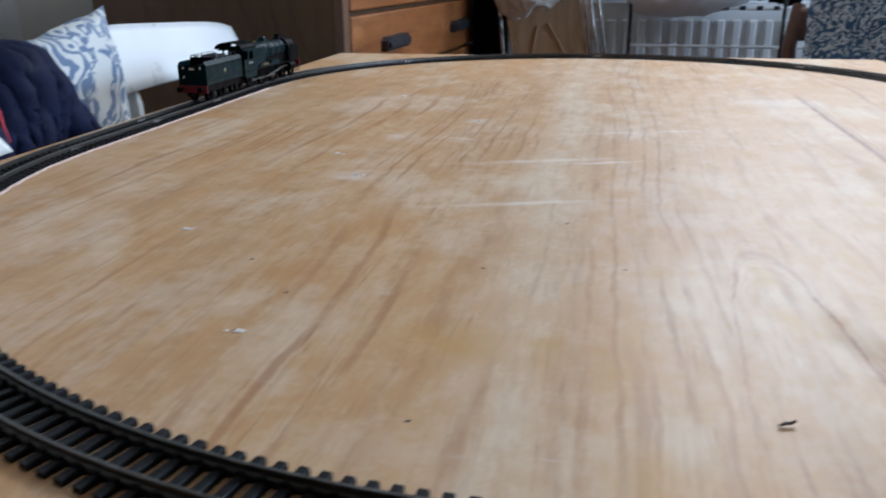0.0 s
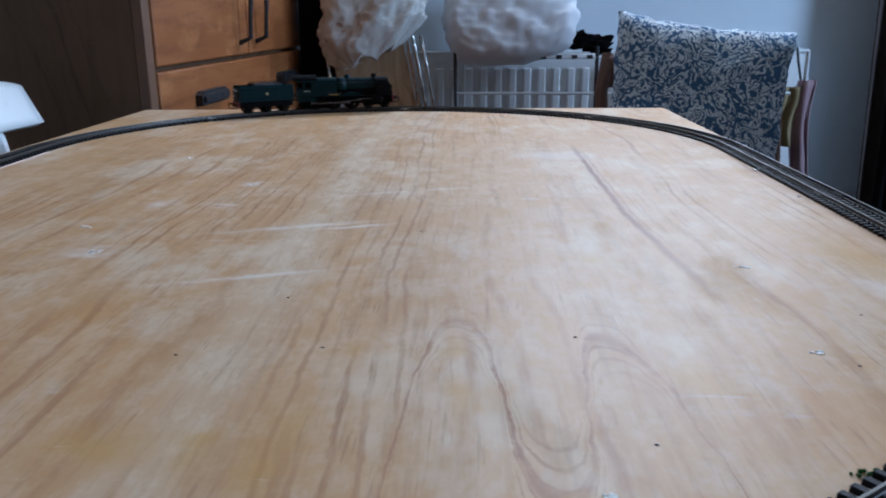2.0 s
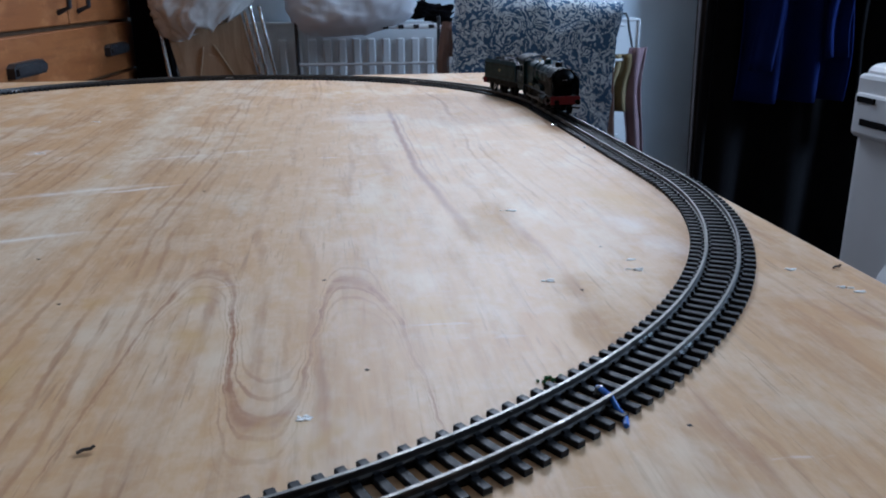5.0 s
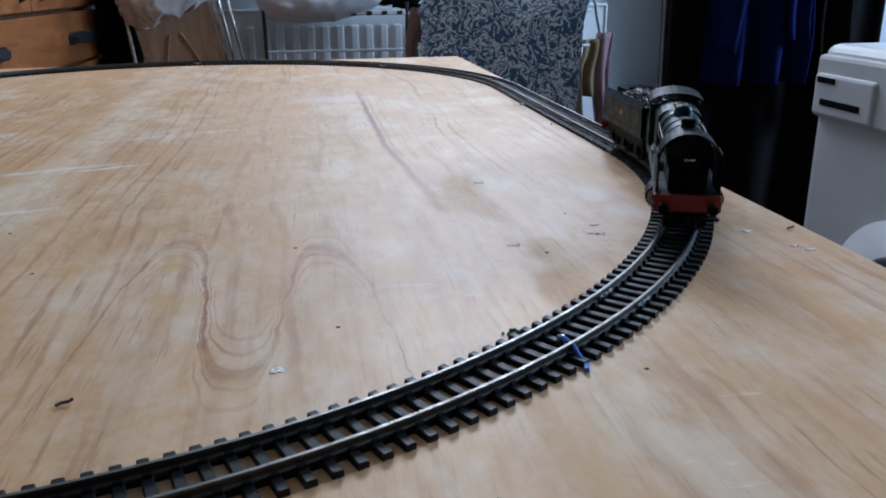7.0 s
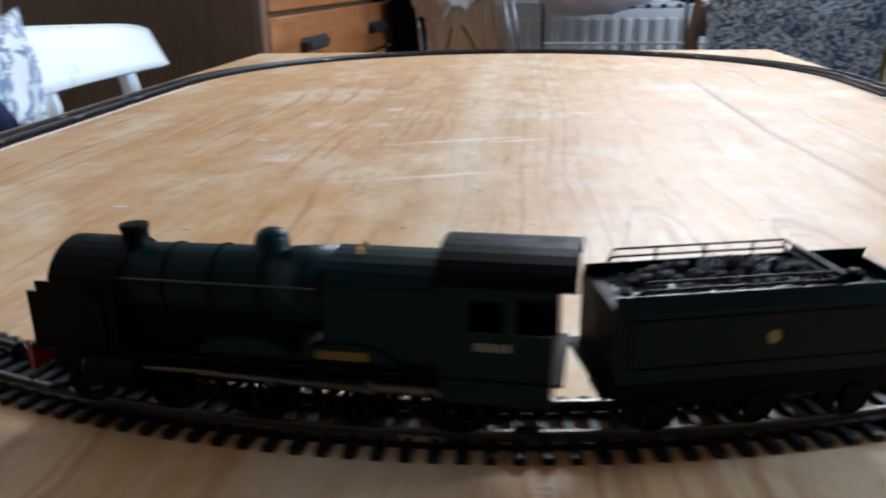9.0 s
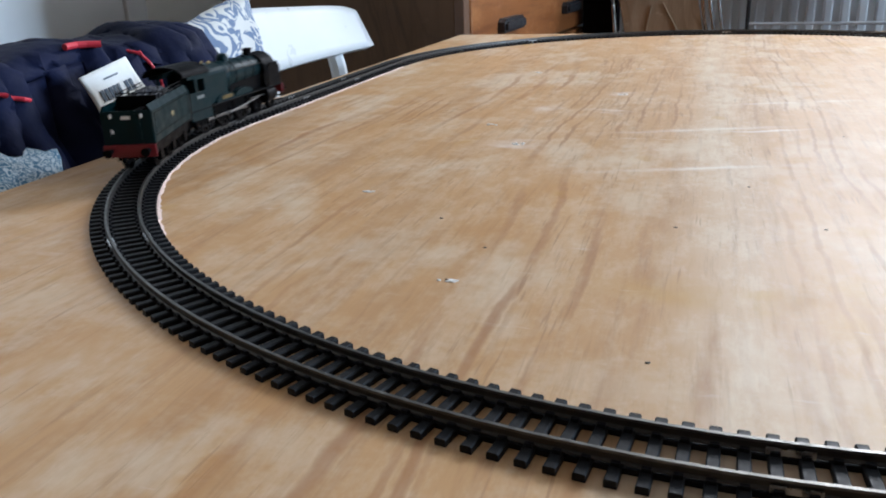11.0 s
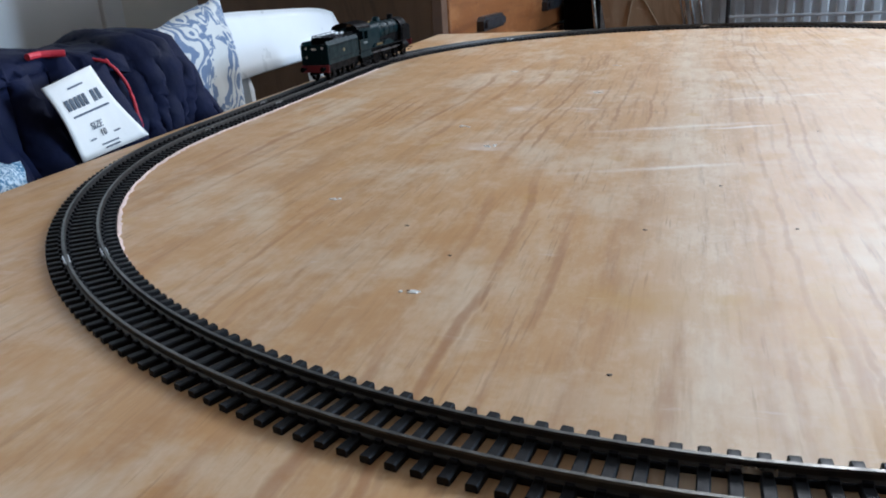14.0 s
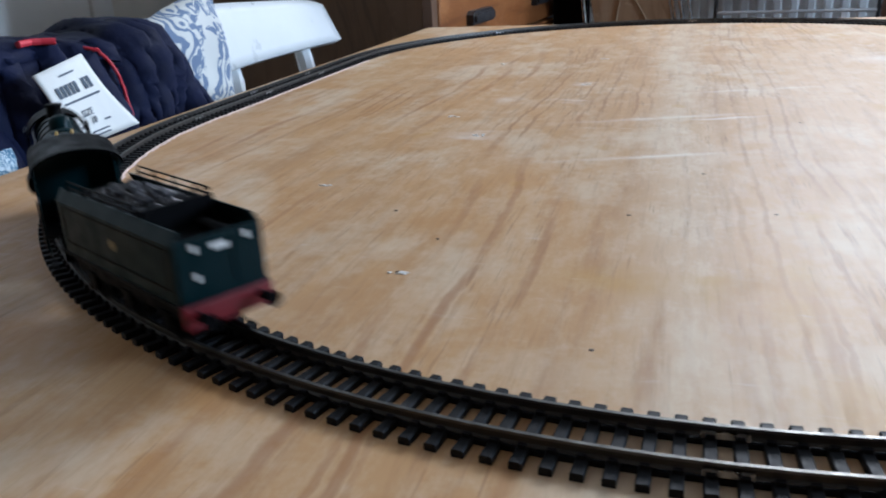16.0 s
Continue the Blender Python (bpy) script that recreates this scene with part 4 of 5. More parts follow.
fc.matrix_basis = pose(-0.604, -0.002, TOP - 0.084, 0, -8, 90)
tagged(part("patterned_cushion", cushion(bmesh.new(), 0.16, 0.12, 0.09, 16, 0.005, 7), M_FLORAL3, smooth=True), "blue and white patterned cushion below the jacket", "cushion").matrix_basis = pose(-0.545, -0.388, TOP - 0.050, 0, 0, 90)

# sewn label on the jacket, lying flat on its front
tl, tr, br, bl = Vector((-0.525, -0.289, TOP + 0.052)), Vector((-0.525, -0.228, TOP + 0.062)), Vector((-0.508, -0.190, TOP - 0.007)), Vector((-0.508, -0.276, TOP - 0.011))


def on_label(u, v, out):
    p = (tl * (1 - u) + tr * u) * (1 - v) + (bl * (1 - u) + br * u) * v
    return p + Vector((0.95, -0.1, 0.3)) * (out + 0.002 + 0.003 * math.sin(u * 3 + v * 4))


lab = part("sewn_label", cloth(bmesh.new(), 12, 16, lambda u, v: on_label(v, u, 0.006), 0.0015), M_TAG, jk, "white cotton label with dark print", True)


def label_bar(u0, u1, v0, v1):
    part("print_bar", cloth(bmesh.new(), 3, 2, lambda a, b: on_label(u0 + (u1 - u0) * b, v0 + (v1 - v0) * a, 0.0068), 0.0004), M_INK, lab)


for k in range(5):
    label_bar(0.14 + 0.085 * k, 0.20 + 0.085 * k, 0.24, 0.38)
for k in range(2):
    label_bar(0.66 + 0.1 * k, 0.73 + 0.1 * k, 0.24, 0.38)
label_bar(0.32, 0.62, 0.12, 0.14)
label_bar(0.16, 0.86, 0.45, 0.475)
label_bar(0.36, 0.62, 0.88, 0.90)
label_bar(0.38, 0.60, 0.93, 0.95)
label_bar(0.24, 0.33, 0.78, 0.80)
label_bar(0.64, 0.73, 0.78, 0.80)
ex = (on_label(1, 0.6, 0) - on_label(0, 0.6, 0)).normalized()
ez = (on_label(0.5, 0, 0) - on_label(0.5, 1, 0)).normalized()
en = ex.cross(ez).normalized()
ez = en.cross(ex)
for body, size, u, v in (("SIZE", 0.0085, 0.34, 0.68), ("10", 0.0085, 0.42, 0.79)):
    cu = bpy.data.curves.new("size_text", "FONT")
    cu.body, cu.size, cu.extrude = body, size, 0.0002
    me = bpy.data.meshes.new_from_object(bpy.data.objects.new("size_text", cu))
    me.materials.append(M_INK)
    t = new("size_text", me)
    t.parent = lab
    o = on_label(u, v, 0.0072)
    t.matrix_basis = Matrix(((ex.x, ez.x, en.x, o.x), (ex.y, ez.y, en.y, o.y), (ex.z, ez.z, en.z, o.z), (0, 0, 0, 1)))
# ---- the model railway: track ----
R_TRACK, HALF = 0.4368, LS
GAUGE, RAIL_TOP, SLEEPER_PITCH = 0.018, TOP + 0.0062, 0.0081


def rail_mesh(sweep, radius, length):
    """A flat-bottomed rail, bent by sweep or straight; bright on its head."""
    bm = bmesh.new()
    sec = [(-0.0012, 0.0025), (0.0012, 0.0025), (0.0012, 0.0029), (0.0004, 0.0034), (0.0004, 0.0051), (0.0007, 0.0054), (0.00065, 0.0062), (-0.00065, 0.0062), (-0.0007, 0.0054), (-0.0004, 0.0051), (-0.0004, 0.0034), (-0.0012, 0.0029)]
    n = 20 if sweep else 1
    rings = []
    for i in range(n + 1):
        if sweep:
            a = sweep * i / n
            c, s = math.cos(a), math.sin(a)
            rings.append([bm.verts.new(((radius + p) * c - R_TRACK, (radius + p) * s, h)) for p, h in sec])
        else:
            rings.append([bm.verts.new((radius + p, length * i / n, h)) for p, h in sec])
    k = len(sec)
    for a, b in zip(rings, rings[1:]):
        for j in range(k):
            f = bm.faces.new((a[j], a[(j + 1) % k], b[(j + 1) % k], b[j]))
            f.material_index = 0 if j in (5, 6, 7) else 1
    bm.faces.new(rings[0])
    bm.faces.new(rings[-1][::-1])
    bmesh.ops.recalc_face_normals(bm, faces=bm.faces)
    return bm


def sleeper_mesh():
    bm = bmesh.new()
    w, h = 0.0019, 0.0182
    extrude(bm, [(-w, 0.0), (w, 0.0), (w, 0.0021), (w - 0.0004, 0.0026), (-w + 0.0004, 0.0026), (-w, 0.0021)], "X", -h, h)
    for x in (-GAUGE / 2, GAUGE / 2):
        for d in (-0.0019, 0.0019):
            box(bm, x + d - 0.0007, x + d + 0.0007, -0.0013, 0.0013, 0.0022, 0.0038)
    me = bpy.data.meshes.new("sleeper")
    bm.to_mesh(me)
    bm.free()
    me.materials.append(M_SLEEPER)
    return me


def joiner_mesh():
    bm = bmesh.new()
    box(bm, -0.0016, 0.0016, -0.0065, 0.0065, 0.0025, 0.0034)
    for d in (-0.0013, 0.0013):
        box(bm, d - 0.0003, d + 0.0003, -0.0065, 0.0065, 0.0028, 0.0046)
    me = bpy.data.meshes.new("rail_joiner")
    bm.to_mesh(me)
    bm.free()
    me.materials.append(M_STEEL)
    return me


def track_section(sweep, length):
    name = "curved_track" if sweep else "straight_track"
    root = empty(name)
    tagged(root, "curved model railway track, silver rails on black plastic sleepers" if sweep else "straight model railway track, silver rails on black plastic sleepers", "model track", "track sections of the loop")
    for side in (-1, 1):
        r = part("rail", rail_mesh(sweep, (R_TRACK if sweep else 0) + side * GAUGE / 2, length), M_RAIL, root, "worn nickel-silver rail")
        r.data.materials.append(M_RAILSIDE)
        j = new("rail_joiner", JOINER)
        j.parent = root
        j.location = (side * GAUGE / 2, 0, 0)
    for side in (-1, 1):
        web = bmesh.new()
        for i in range(17 if sweep else 2):
            for d, z in ((-0.0015, 0.0), (0.0015, 0.0), (0.0015, 0.0018), (-0.0015, 0.0018)):
                if sweep:
                    a, rr = sweep * i / 16, R_TRACK + side * GAUGE / 2 + d
                    web.verts.new((rr * math.cos(a) - R_TRACK, rr * math.sin(a), z))
                else:
                    web.verts.new((side * GAUGE / 2 + d, length * i, z))
        web.verts.ensure_lookup_table()
        v = web.verts
        for i in range(len(v) // 4 - 1):
            for j in range(4):
                web.faces.new((v[4 * i + j], v[4 * i + (j + 1) % 4], v[4 * i + 4 + (j + 1) % 4], v[4 * i + 4 + j]))
        bmesh.ops.recalc_face_normals(web, faces=web.faces)
        part("sleeper_web", web, M_SLEEPER, root)
    run = R_TRACK * sweep if sweep else length
    n = max(1, round(run / SLEEPER_PITCH))
    for i in range(n):
        s = new("sleeper", SLEEPER)
        s.parent = root
        d = (i + 0.5) * run / n
        if sweep:
            a = d / R_TRACK
            s.matrix_basis = pose(R_TRACK * math.cos(a) - R_TRACK, R_TRACK * math.sin(a), 0, 0, 0, math.degrees(a))
        else:
            s.matrix_basis = pose(0, d, 0)
    return root


SLEEPER, JOINER = sleeper_mesh(), joiner_mesh()
first = track_section(math.pi / 4, 0)
first.matrix_basis = pose(R_TRACK, HALF, TOP)
for k in range(1, 4):
    a = math.pi / 4 * k
    copy_thing(first, pose(R_TRACK * math.cos(a), HALF + R_TRACK * math.sin(a), TOP, 0, 0, math.degrees(a)))
for k in range(4):
    a = math.pi + math.pi / 4 * k
    copy_thing(first, pose(R_TRACK * math.cos(a), -HALF + R_TRACK * math.sin(a), TOP, 0, 0, math.degrees(a)))
length = 2 * HALF / 3
first = track_section(0, length)
first.matrix_basis = pose(R_TRACK, -HALF, TOP)
for k in range(1, 3):
    copy_thing(first, pose(R_TRACK, -HALF + k * length, TOP))
for k in range(3):
    copy_thing(first, pose(-R_TRACK, -HALF + k * length, TOP))


# ---- the model railway: engine and tender ----
MM = 0.00113


def mm(*a):
    return [v * MM for v in a]


def spoked_wheel(radius, spokes, x):
    """Tyre, flange, hub and spokes, axle along x."""
    bm = bmesh.new()
    s = 1 if x > 0 else -1
    t0, t1, fl = x, x + s * 2.6 * MM, x - s * 0.7 * MM
    n = 28
    prof = [(radius * 0.86, fl), (radius + 0.8 * MM, fl), (radius + 0.8 * MM, t0), (radius, t0), (radius - 0.1 * MM, t1), (radius * 0.86, t1)]
    rings = [[bm.verts.new((h, r * math.cos(2 * math.pi * k / n), r * math.sin(2 * math.pi * k / n))) for k in range(n)] for r, h in prof]
    for a, b in zip(rings, rings[1:] + rings[:1]):
        for k in range(n):
            bm.faces.new((a[k], a[(k + 1) % n], b[(k + 1) % n], b[k]))
    bmesh.ops.recalc_face_normals(bm, faces=bm.faces)
    for r_h, rim, x_h in ((0.22, rings[-1], t1), (0.22, rings[0], fl)):
        hub = [bm.verts.new((x_h, radius * r_h * math.cos(2 * math.pi * k / n), radius * r_h * math.sin(2 * math.pi * k / n))) for k in range(n)]
        bm.faces.new(hub)
        for k in range(0, n, 2):
            bm.faces.new((hub[k], hub[k + 1], rim[k + 1], rim[k]))
    return bm


DRIVER_R, BOGIE_R, TENDER_R = 13.0 * MM, 6.5 * MM, 7.4 * MM
DRIVER_Y = (24 * MM, 52 * MM, 80 * MM)
BOGIE_Y = (106 * MM, 131 * MM)
TENDER_Y = (-27 * MM, 0.0, 27 * MM)
moving_wheels = []
engine_rods = []


def arch(w, base, top, crown, n=9):
    """An outline in xz: straight sides to top, then a flat arc up to crown."""
    pts = [(-w, base), (w, base), (w, top)]
    for k in range(1, n):
        a = math.pi * k / n
        pts.append((w * math.cos(a), top + (crown - top) * math.sin(a)))
    return pts + [(-w, top)]


def build_engine():
    root = empty("steam_locomotive", (0, 0, RAIL_TOP))
    tagged(root, "dark green model steam locomotive with black smokebox, on the track", "model locomotive")
    p = lambda name, bm, m, label="", smooth=False, parent=root: part(name, bm, m, parent, label, smooth)
    zb = 35.5 * MM
    boiler = bmesh.new()
    lathe(boiler, [(10.9 * MM, 72 * MM), (10.9 * MM, 73 * MM), (10.2 * MM, 116 * MM), (10.2 * MM, 117 * MM)], "Y", 32, (0, 0, zb))
    boiler = p("boiler", boiler, M_GREEN, "glossy dark green boiler barrel", True)
    for y in (76, 90, 104):
        p("boiler_band", lathe(bmesh.new(), [(11.25 * MM - (y - 76) * 0.016 * MM, (y - 0.5) * MM), (11.25 * MM - (y - 76) * 0.016 * MM, (y + 0.5) * MM)], "Y", 32, (0, 0, zb)), M_BLACK, parent=boiler)
    smoke = p("smokebox", lathe(bmesh.new(), [(10.6 * MM, 116 * MM), (10.6 * MM, 136 * MM), (10.1 * MM, 137 * MM), (8 * MM, 137.3 * MM), (7.6 * MM, 138.4 * MM), (4 * MM, 139.6 * MM), (0.8 * MM, 140 * MM)], "Y", 32, (0, 0, zb)), M_BLACK, "matt black smokebox", True)
    p("smokebox_dart", rod(bmesh.new(), mm(-2.4, 140.3, 35.5), mm(2.4, 140.3, 35.5), 0.35 * MM, 6), M_STEEL, parent=smoke)
    shell = [(x, z) for x, z in arch(14 * MM, 19.7 * MM, 35 * MM, 47 * MM, 14)[1:]] + [(-14 * MM, 19.7 * MM)]
    inner = [(x * 0.95, z if z < 20 * MM else z - 0.7 * MM) for x, z in shell][::-1]
    p("smoke_casing", extrude(bmesh.new(), shell + inner, "Y", 116.5 * MM, 136 * MM), M_BLACK, "black arched casing round the smokebox")
    p("smokebox_saddle", boxed(*mm(-7, 7, 119, 134, 17, 27), bevel=1 * MM), M_BLACK)
    p("chimney", lathe(bmesh.new(), [(4.7 * MM, 44.2 * MM), (3.8 * MM, 46 * MM), (3.6 * MM, 48.5 * MM), (3.6 * MM, 49.6 * MM), (4.0 * MM, 50.0 * MM), (4.0 * MM, 51.2 * MM), (3.0 * MM, 51.4 * MM)], "Z", 24, (0, 116 * MM, 0)), M_BLACK, "black flared chimney", True)
    p("dome", lathe(bmesh.new(), [(6.2 * MM, 43.4 * MM), (4.9 * MM, 45 * MM), (4.7 * MM, 48.6 * MM), (4.1 * MM, 50.4 * MM), (2.6 * MM, 51.5 * MM), (0.4 * MM, 51.9 * MM)], "Z", 24, (0, 75.5 * MM, 0)), M_GREEN, "polished green steam dome", True)
    fb = extrude(bmesh.new(), arch(12.2 * MM, 20 * MM, 40.5 * MM, 47.2 * MM, 10), "Y", 27 * MM, 58 * MM)
    fb = p("firebox", fb, M_GREEN, "square-shouldered green firebox")
    for x in (-3, 3):
        p("safety_valve", lathe(bmesh.new(), [(1.0 * MM, 46.4 * MM), (0.8 * MM, 48.2 * MM), (0.4 * MM, 48.8 * MM)], "Z", 10, (x * MM, 50 * MM, 0)), M_BRASS, "brass safety valve", parent=fb)
    mid = lathe(bmesh.new(), [(12.1 * MM, 57 * MM), (10.9 * MM, 73 * MM)], "Y", 32, (0, 0, zb))
    p("boiler_ring", mid, M_GREEN, "", True)
    p("ashpan", boxed(*mm(-9, 9, 66, 137, 19.5, 31), bevel=0.8 * MM), M_BLACK, "dark casing under the boiler")
    plate = bmesh.new()
    box(plate, *mm(-15.5, 15.5, -4, 116, 18.6, 19.7), bevel=0.25 * MM)
    box(plate, *mm(-15.5, 15.5, 116, 143, 18.6, 19.7), bevel=0.25 * MM)
    p("running_plate", plate, M_BLACK, "black running plate")
    for y in DRIVER_Y[1:]:
        for s in (-1, 1):
            sp = extrude(bmesh.new(), [(y + 14 * MM * math.cos(math.pi * k / 8), 19.7 * MM + 5.5 * MM * math.sin(math.pi * k / 8)) for k in range(9)], "X", min(s * 9 * MM, s * 13.4 * MM), max(s * 9 * MM, s * 13.4 * MM))
            p("splasher", sp, M_GREEN)
    for s in (-1, 1):
        p("nameplate", boxed(*sorted((s * 13.5 * MM, s * 14.2 * MM)), *mm(46, 60, 21.2, 23.6)), M_PLATE, "brass nameplate over the splasher")
    # cab
    cab = p("cab", boxed(*mm(-15.2, 15.2, 26.2, 27, 19, 44.5)), M_GREEN, "green cab with open side windows")
    side = [(-1, 12.5), (27, 12.5), (27, 44), (11.02, 44), (11.02, 40.5), (20, 40.5), (20, 32), (11, 32), (11, 44), (-1, 44), (-1, 41.5), (8, 41.5), (8, 32), (-1, 32)]
    for s in (-1, 1):
        p("cab_side", extrude(bmesh.new(), [(y * MM, z * MM) for y, z in side], "X", *sorted((s * 14.6 * MM, s * 15.4 * MM))), M_GREEN, parent=cab)
    roof = bmesh.new()
    ro = arch(16 * MM, 43.4 * MM, 44.4 * MM, 51.4 * MM, 12)
    ri = [(x * 0.95, max(z - 0.8 * MM, 43.4 * MM)) for x, z in ro[2:]]
    outline = ro[2:] + ri[::-1]
    extrude(roof, outline, "Y", -7 * MM, 28 * MM)
    p("cab_roof", roof, M_BLACK, "black curved cab roof")
    for s in (-1, 1):
        a, b = sorted((s * 15.4 * MM, s * 15.55 * MM))
        nb = bmesh.new()
        for k in range(5):
            box(nb, a, b, *mm(9 + k * 1.9, 10.3 + k * 1.9, 27.2, 29.4))
        p("cab_number", nb, M_TRANSFER, "unreadable pale number bars", parent=cab)
        p("handrail", rod(bmesh.new(), (s * 15.9 * MM, -1.5 * MM, 15 * MM), (s * 15.9 * MM, -1.5 * MM, 33 * MM), 0.3 * MM, 6), M_RAILSIDE, parent=cab)
        p("handrail", rod(bmesh.new(), (s * 11.5 * MM, 60 * MM, 39.5 * MM), (s * 11.3 * MM, 136 * MM, 39.5 * MM), 0.32 * MM, 6), M_RAILSIDE, "thin steel boiler handrail")
        # smoke deflector
        d = bmesh.new()
        box(d, *sorted((s * 14.2 * MM, s * 14.8 * MM)), *mm(120, 142, 19.7, 38.5))
        es = [e for e in d.edges if abs(e.verts[0].co.x - e.verts[1].co.x) > 1e-5 and e.verts[0].co.z > 0.03]
        bmesh.ops.bevel(d, geom=es, offset=3 * MM, segments=4, affect="EDGES")
        p("smoke_deflector", d, M_BLACK, "tall black smoke deflector plate")
        cyl = bmesh.new()
        rod(cyl, (s * 13.6 * MM, 111 * MM, 13.5 * MM), (s * 13.6 * MM, 126 * MM, 13.5 * MM), 5.2 * MM, 18)
        rod(cyl, (s * 13.6 * MM, 126 * MM, 13.5 * MM), (s * 13.6 * MM, 128.5 * MM, 13.5 * MM), 2.0 * MM, 12)
        box(cyl, *sorted((s * 9.5 * MM, s * 16.5 * MM)), *mm(112, 125, 16, 18.6))
        p("cylinder", cyl, M_BLACK, "black cylinder with steel cover")
        p("cylinder_cover", rod(bmesh.new(), (s * 13.6 * MM, 125.9 * MM, 13.5 * MM), (s * 13.6 * MM, 126.6 * MM, 13.5 * MM), 4.4 * MM, 18), M_STEEL)
        p("slide_bar", boxed(*sorted((s * 12.9 * MM, s * 14.3 * MM)), *mm(88, 112, 14.2, 15.2)), M_RODS, "bright slide bar")
        p("injector_pipe", tube(bmesh.new(), [mm(s * 15, 30, 17), mm(s * 15.2, 30, 10), mm(s * 15, 24, 7), mm(s * 14.5, 10, 7)], 0.5 * MM, 6), M_BLACK)
        p("cab_step", boxed(*sorted((s * 13 * MM, s * 15.6 * MM)), *mm(1, 8, 5, 6)), M_BLACK)
        p("front_step", boxed(*sorted((s * 13 * MM, s * 15.4 * MM)), *mm(134, 140, 6, 7)), M_BLACK)
    p("frame", boxed(*mm(-5.6, 5.6, 2, 144, 7.5, 18.6)), M_BLACK, "black chassis frame")
    beam = p("buffer_beam", boxed(*mm(-15.5, 15.5, 143, 144.6, 11.5, 19.7), bevel=0.3 * MM), M_RED, "red front buffer beam")
    for s in (-1, 1):
        b = bmesh.new()
        rod(b, (s * 11 * MM, 144.6 * MM, 14.6 * MM), (s * 11 * MM, 149 * MM, 14.6 * MM), 1.5 * MM, 12, 1.2 * MM)
        rod(b, (s * 11 * MM, 149 * MM, 14.6 * MM), (s * 11 * MM, 151.4 * MM, 14.6 * MM), 0.8 * MM, 10)
        rod(b, (s * 11 * MM, 151.4 * MM, 14.6 * MM), (s * 11 * MM, 152.2 * MM, 14.6 * MM), 2.6 * MM, 16)
        p("buffer", b, M_BLACK, "round black sprung buffer", parent=beam)
    p("coupling", tube(bmesh.new(), [mm(0, 143, 8), mm(0, 153, 8), mm(0, 155, 10.5), mm(0, 152.5, 11)], 0.7 * MM, 6), M_BLACK, "black hook coupling", parent=beam)
    p("lamp_iron", boxed(*mm(-0.6, 0.6, 144.7, 145.4, 19.7, 23)), M_BLACK, parent=beam)
    p("crosshead", boxed(*mm(-15, 15, 145, 146, 8, 9)), M_BLACK)
    bogie = p("bogie_frame", boxed(*mm(-5.4, 5.4, 100, 138, 4.5, 9), bevel=0.6 * MM), M_BLACK)
    for ys, r, spokes in ((DRIVER_Y, DRIVER_R, 14), (BOGIE_Y, BOGIE_R, 10)):
        for s in (-1, 1):
            for y in ys:
                w = p("driving_wheel" if r == DRIVER_R else "bogie_wheel", spoked_wheel(r, spokes, s * 7.3 * MM), M_BLACK, "black spoked wheel with steel tyre")
                w.location = (0, y, r)
                moving_wheels.append((w, r, (0, y, r)))
    for s in (-1, 1):
        cr = boxed(-0.45 * MM, 0.45 * MM, DRIVER_Y[0] - 1.5 * MM, DRIVER_Y[2] + 1.5 * MM, -0.9 * MM, 0.9 * MM, bevel=0.2 * MM)
        for y in DRIVER_Y:
            rod(cr, (-0.7 * MM, y, 0), (0.7 * MM, y, 0), 1.7 * MM, 12)
        c = p("coupling_rod", cr, M_RODS, "bright steel coupling rod")
        engine_rods.append((c, s, 10.9 * MM))
        mr = bmesh.new()
        rod(mr, (0, 0, 0), (0, 48 * MM, 0), 0.8 * MM, 8)
        m = p("connecting_rod", mr, M_RODS, "bright steel connecting rod")
        engine_rods.append((m, s, 12.4 * MM))
    return root


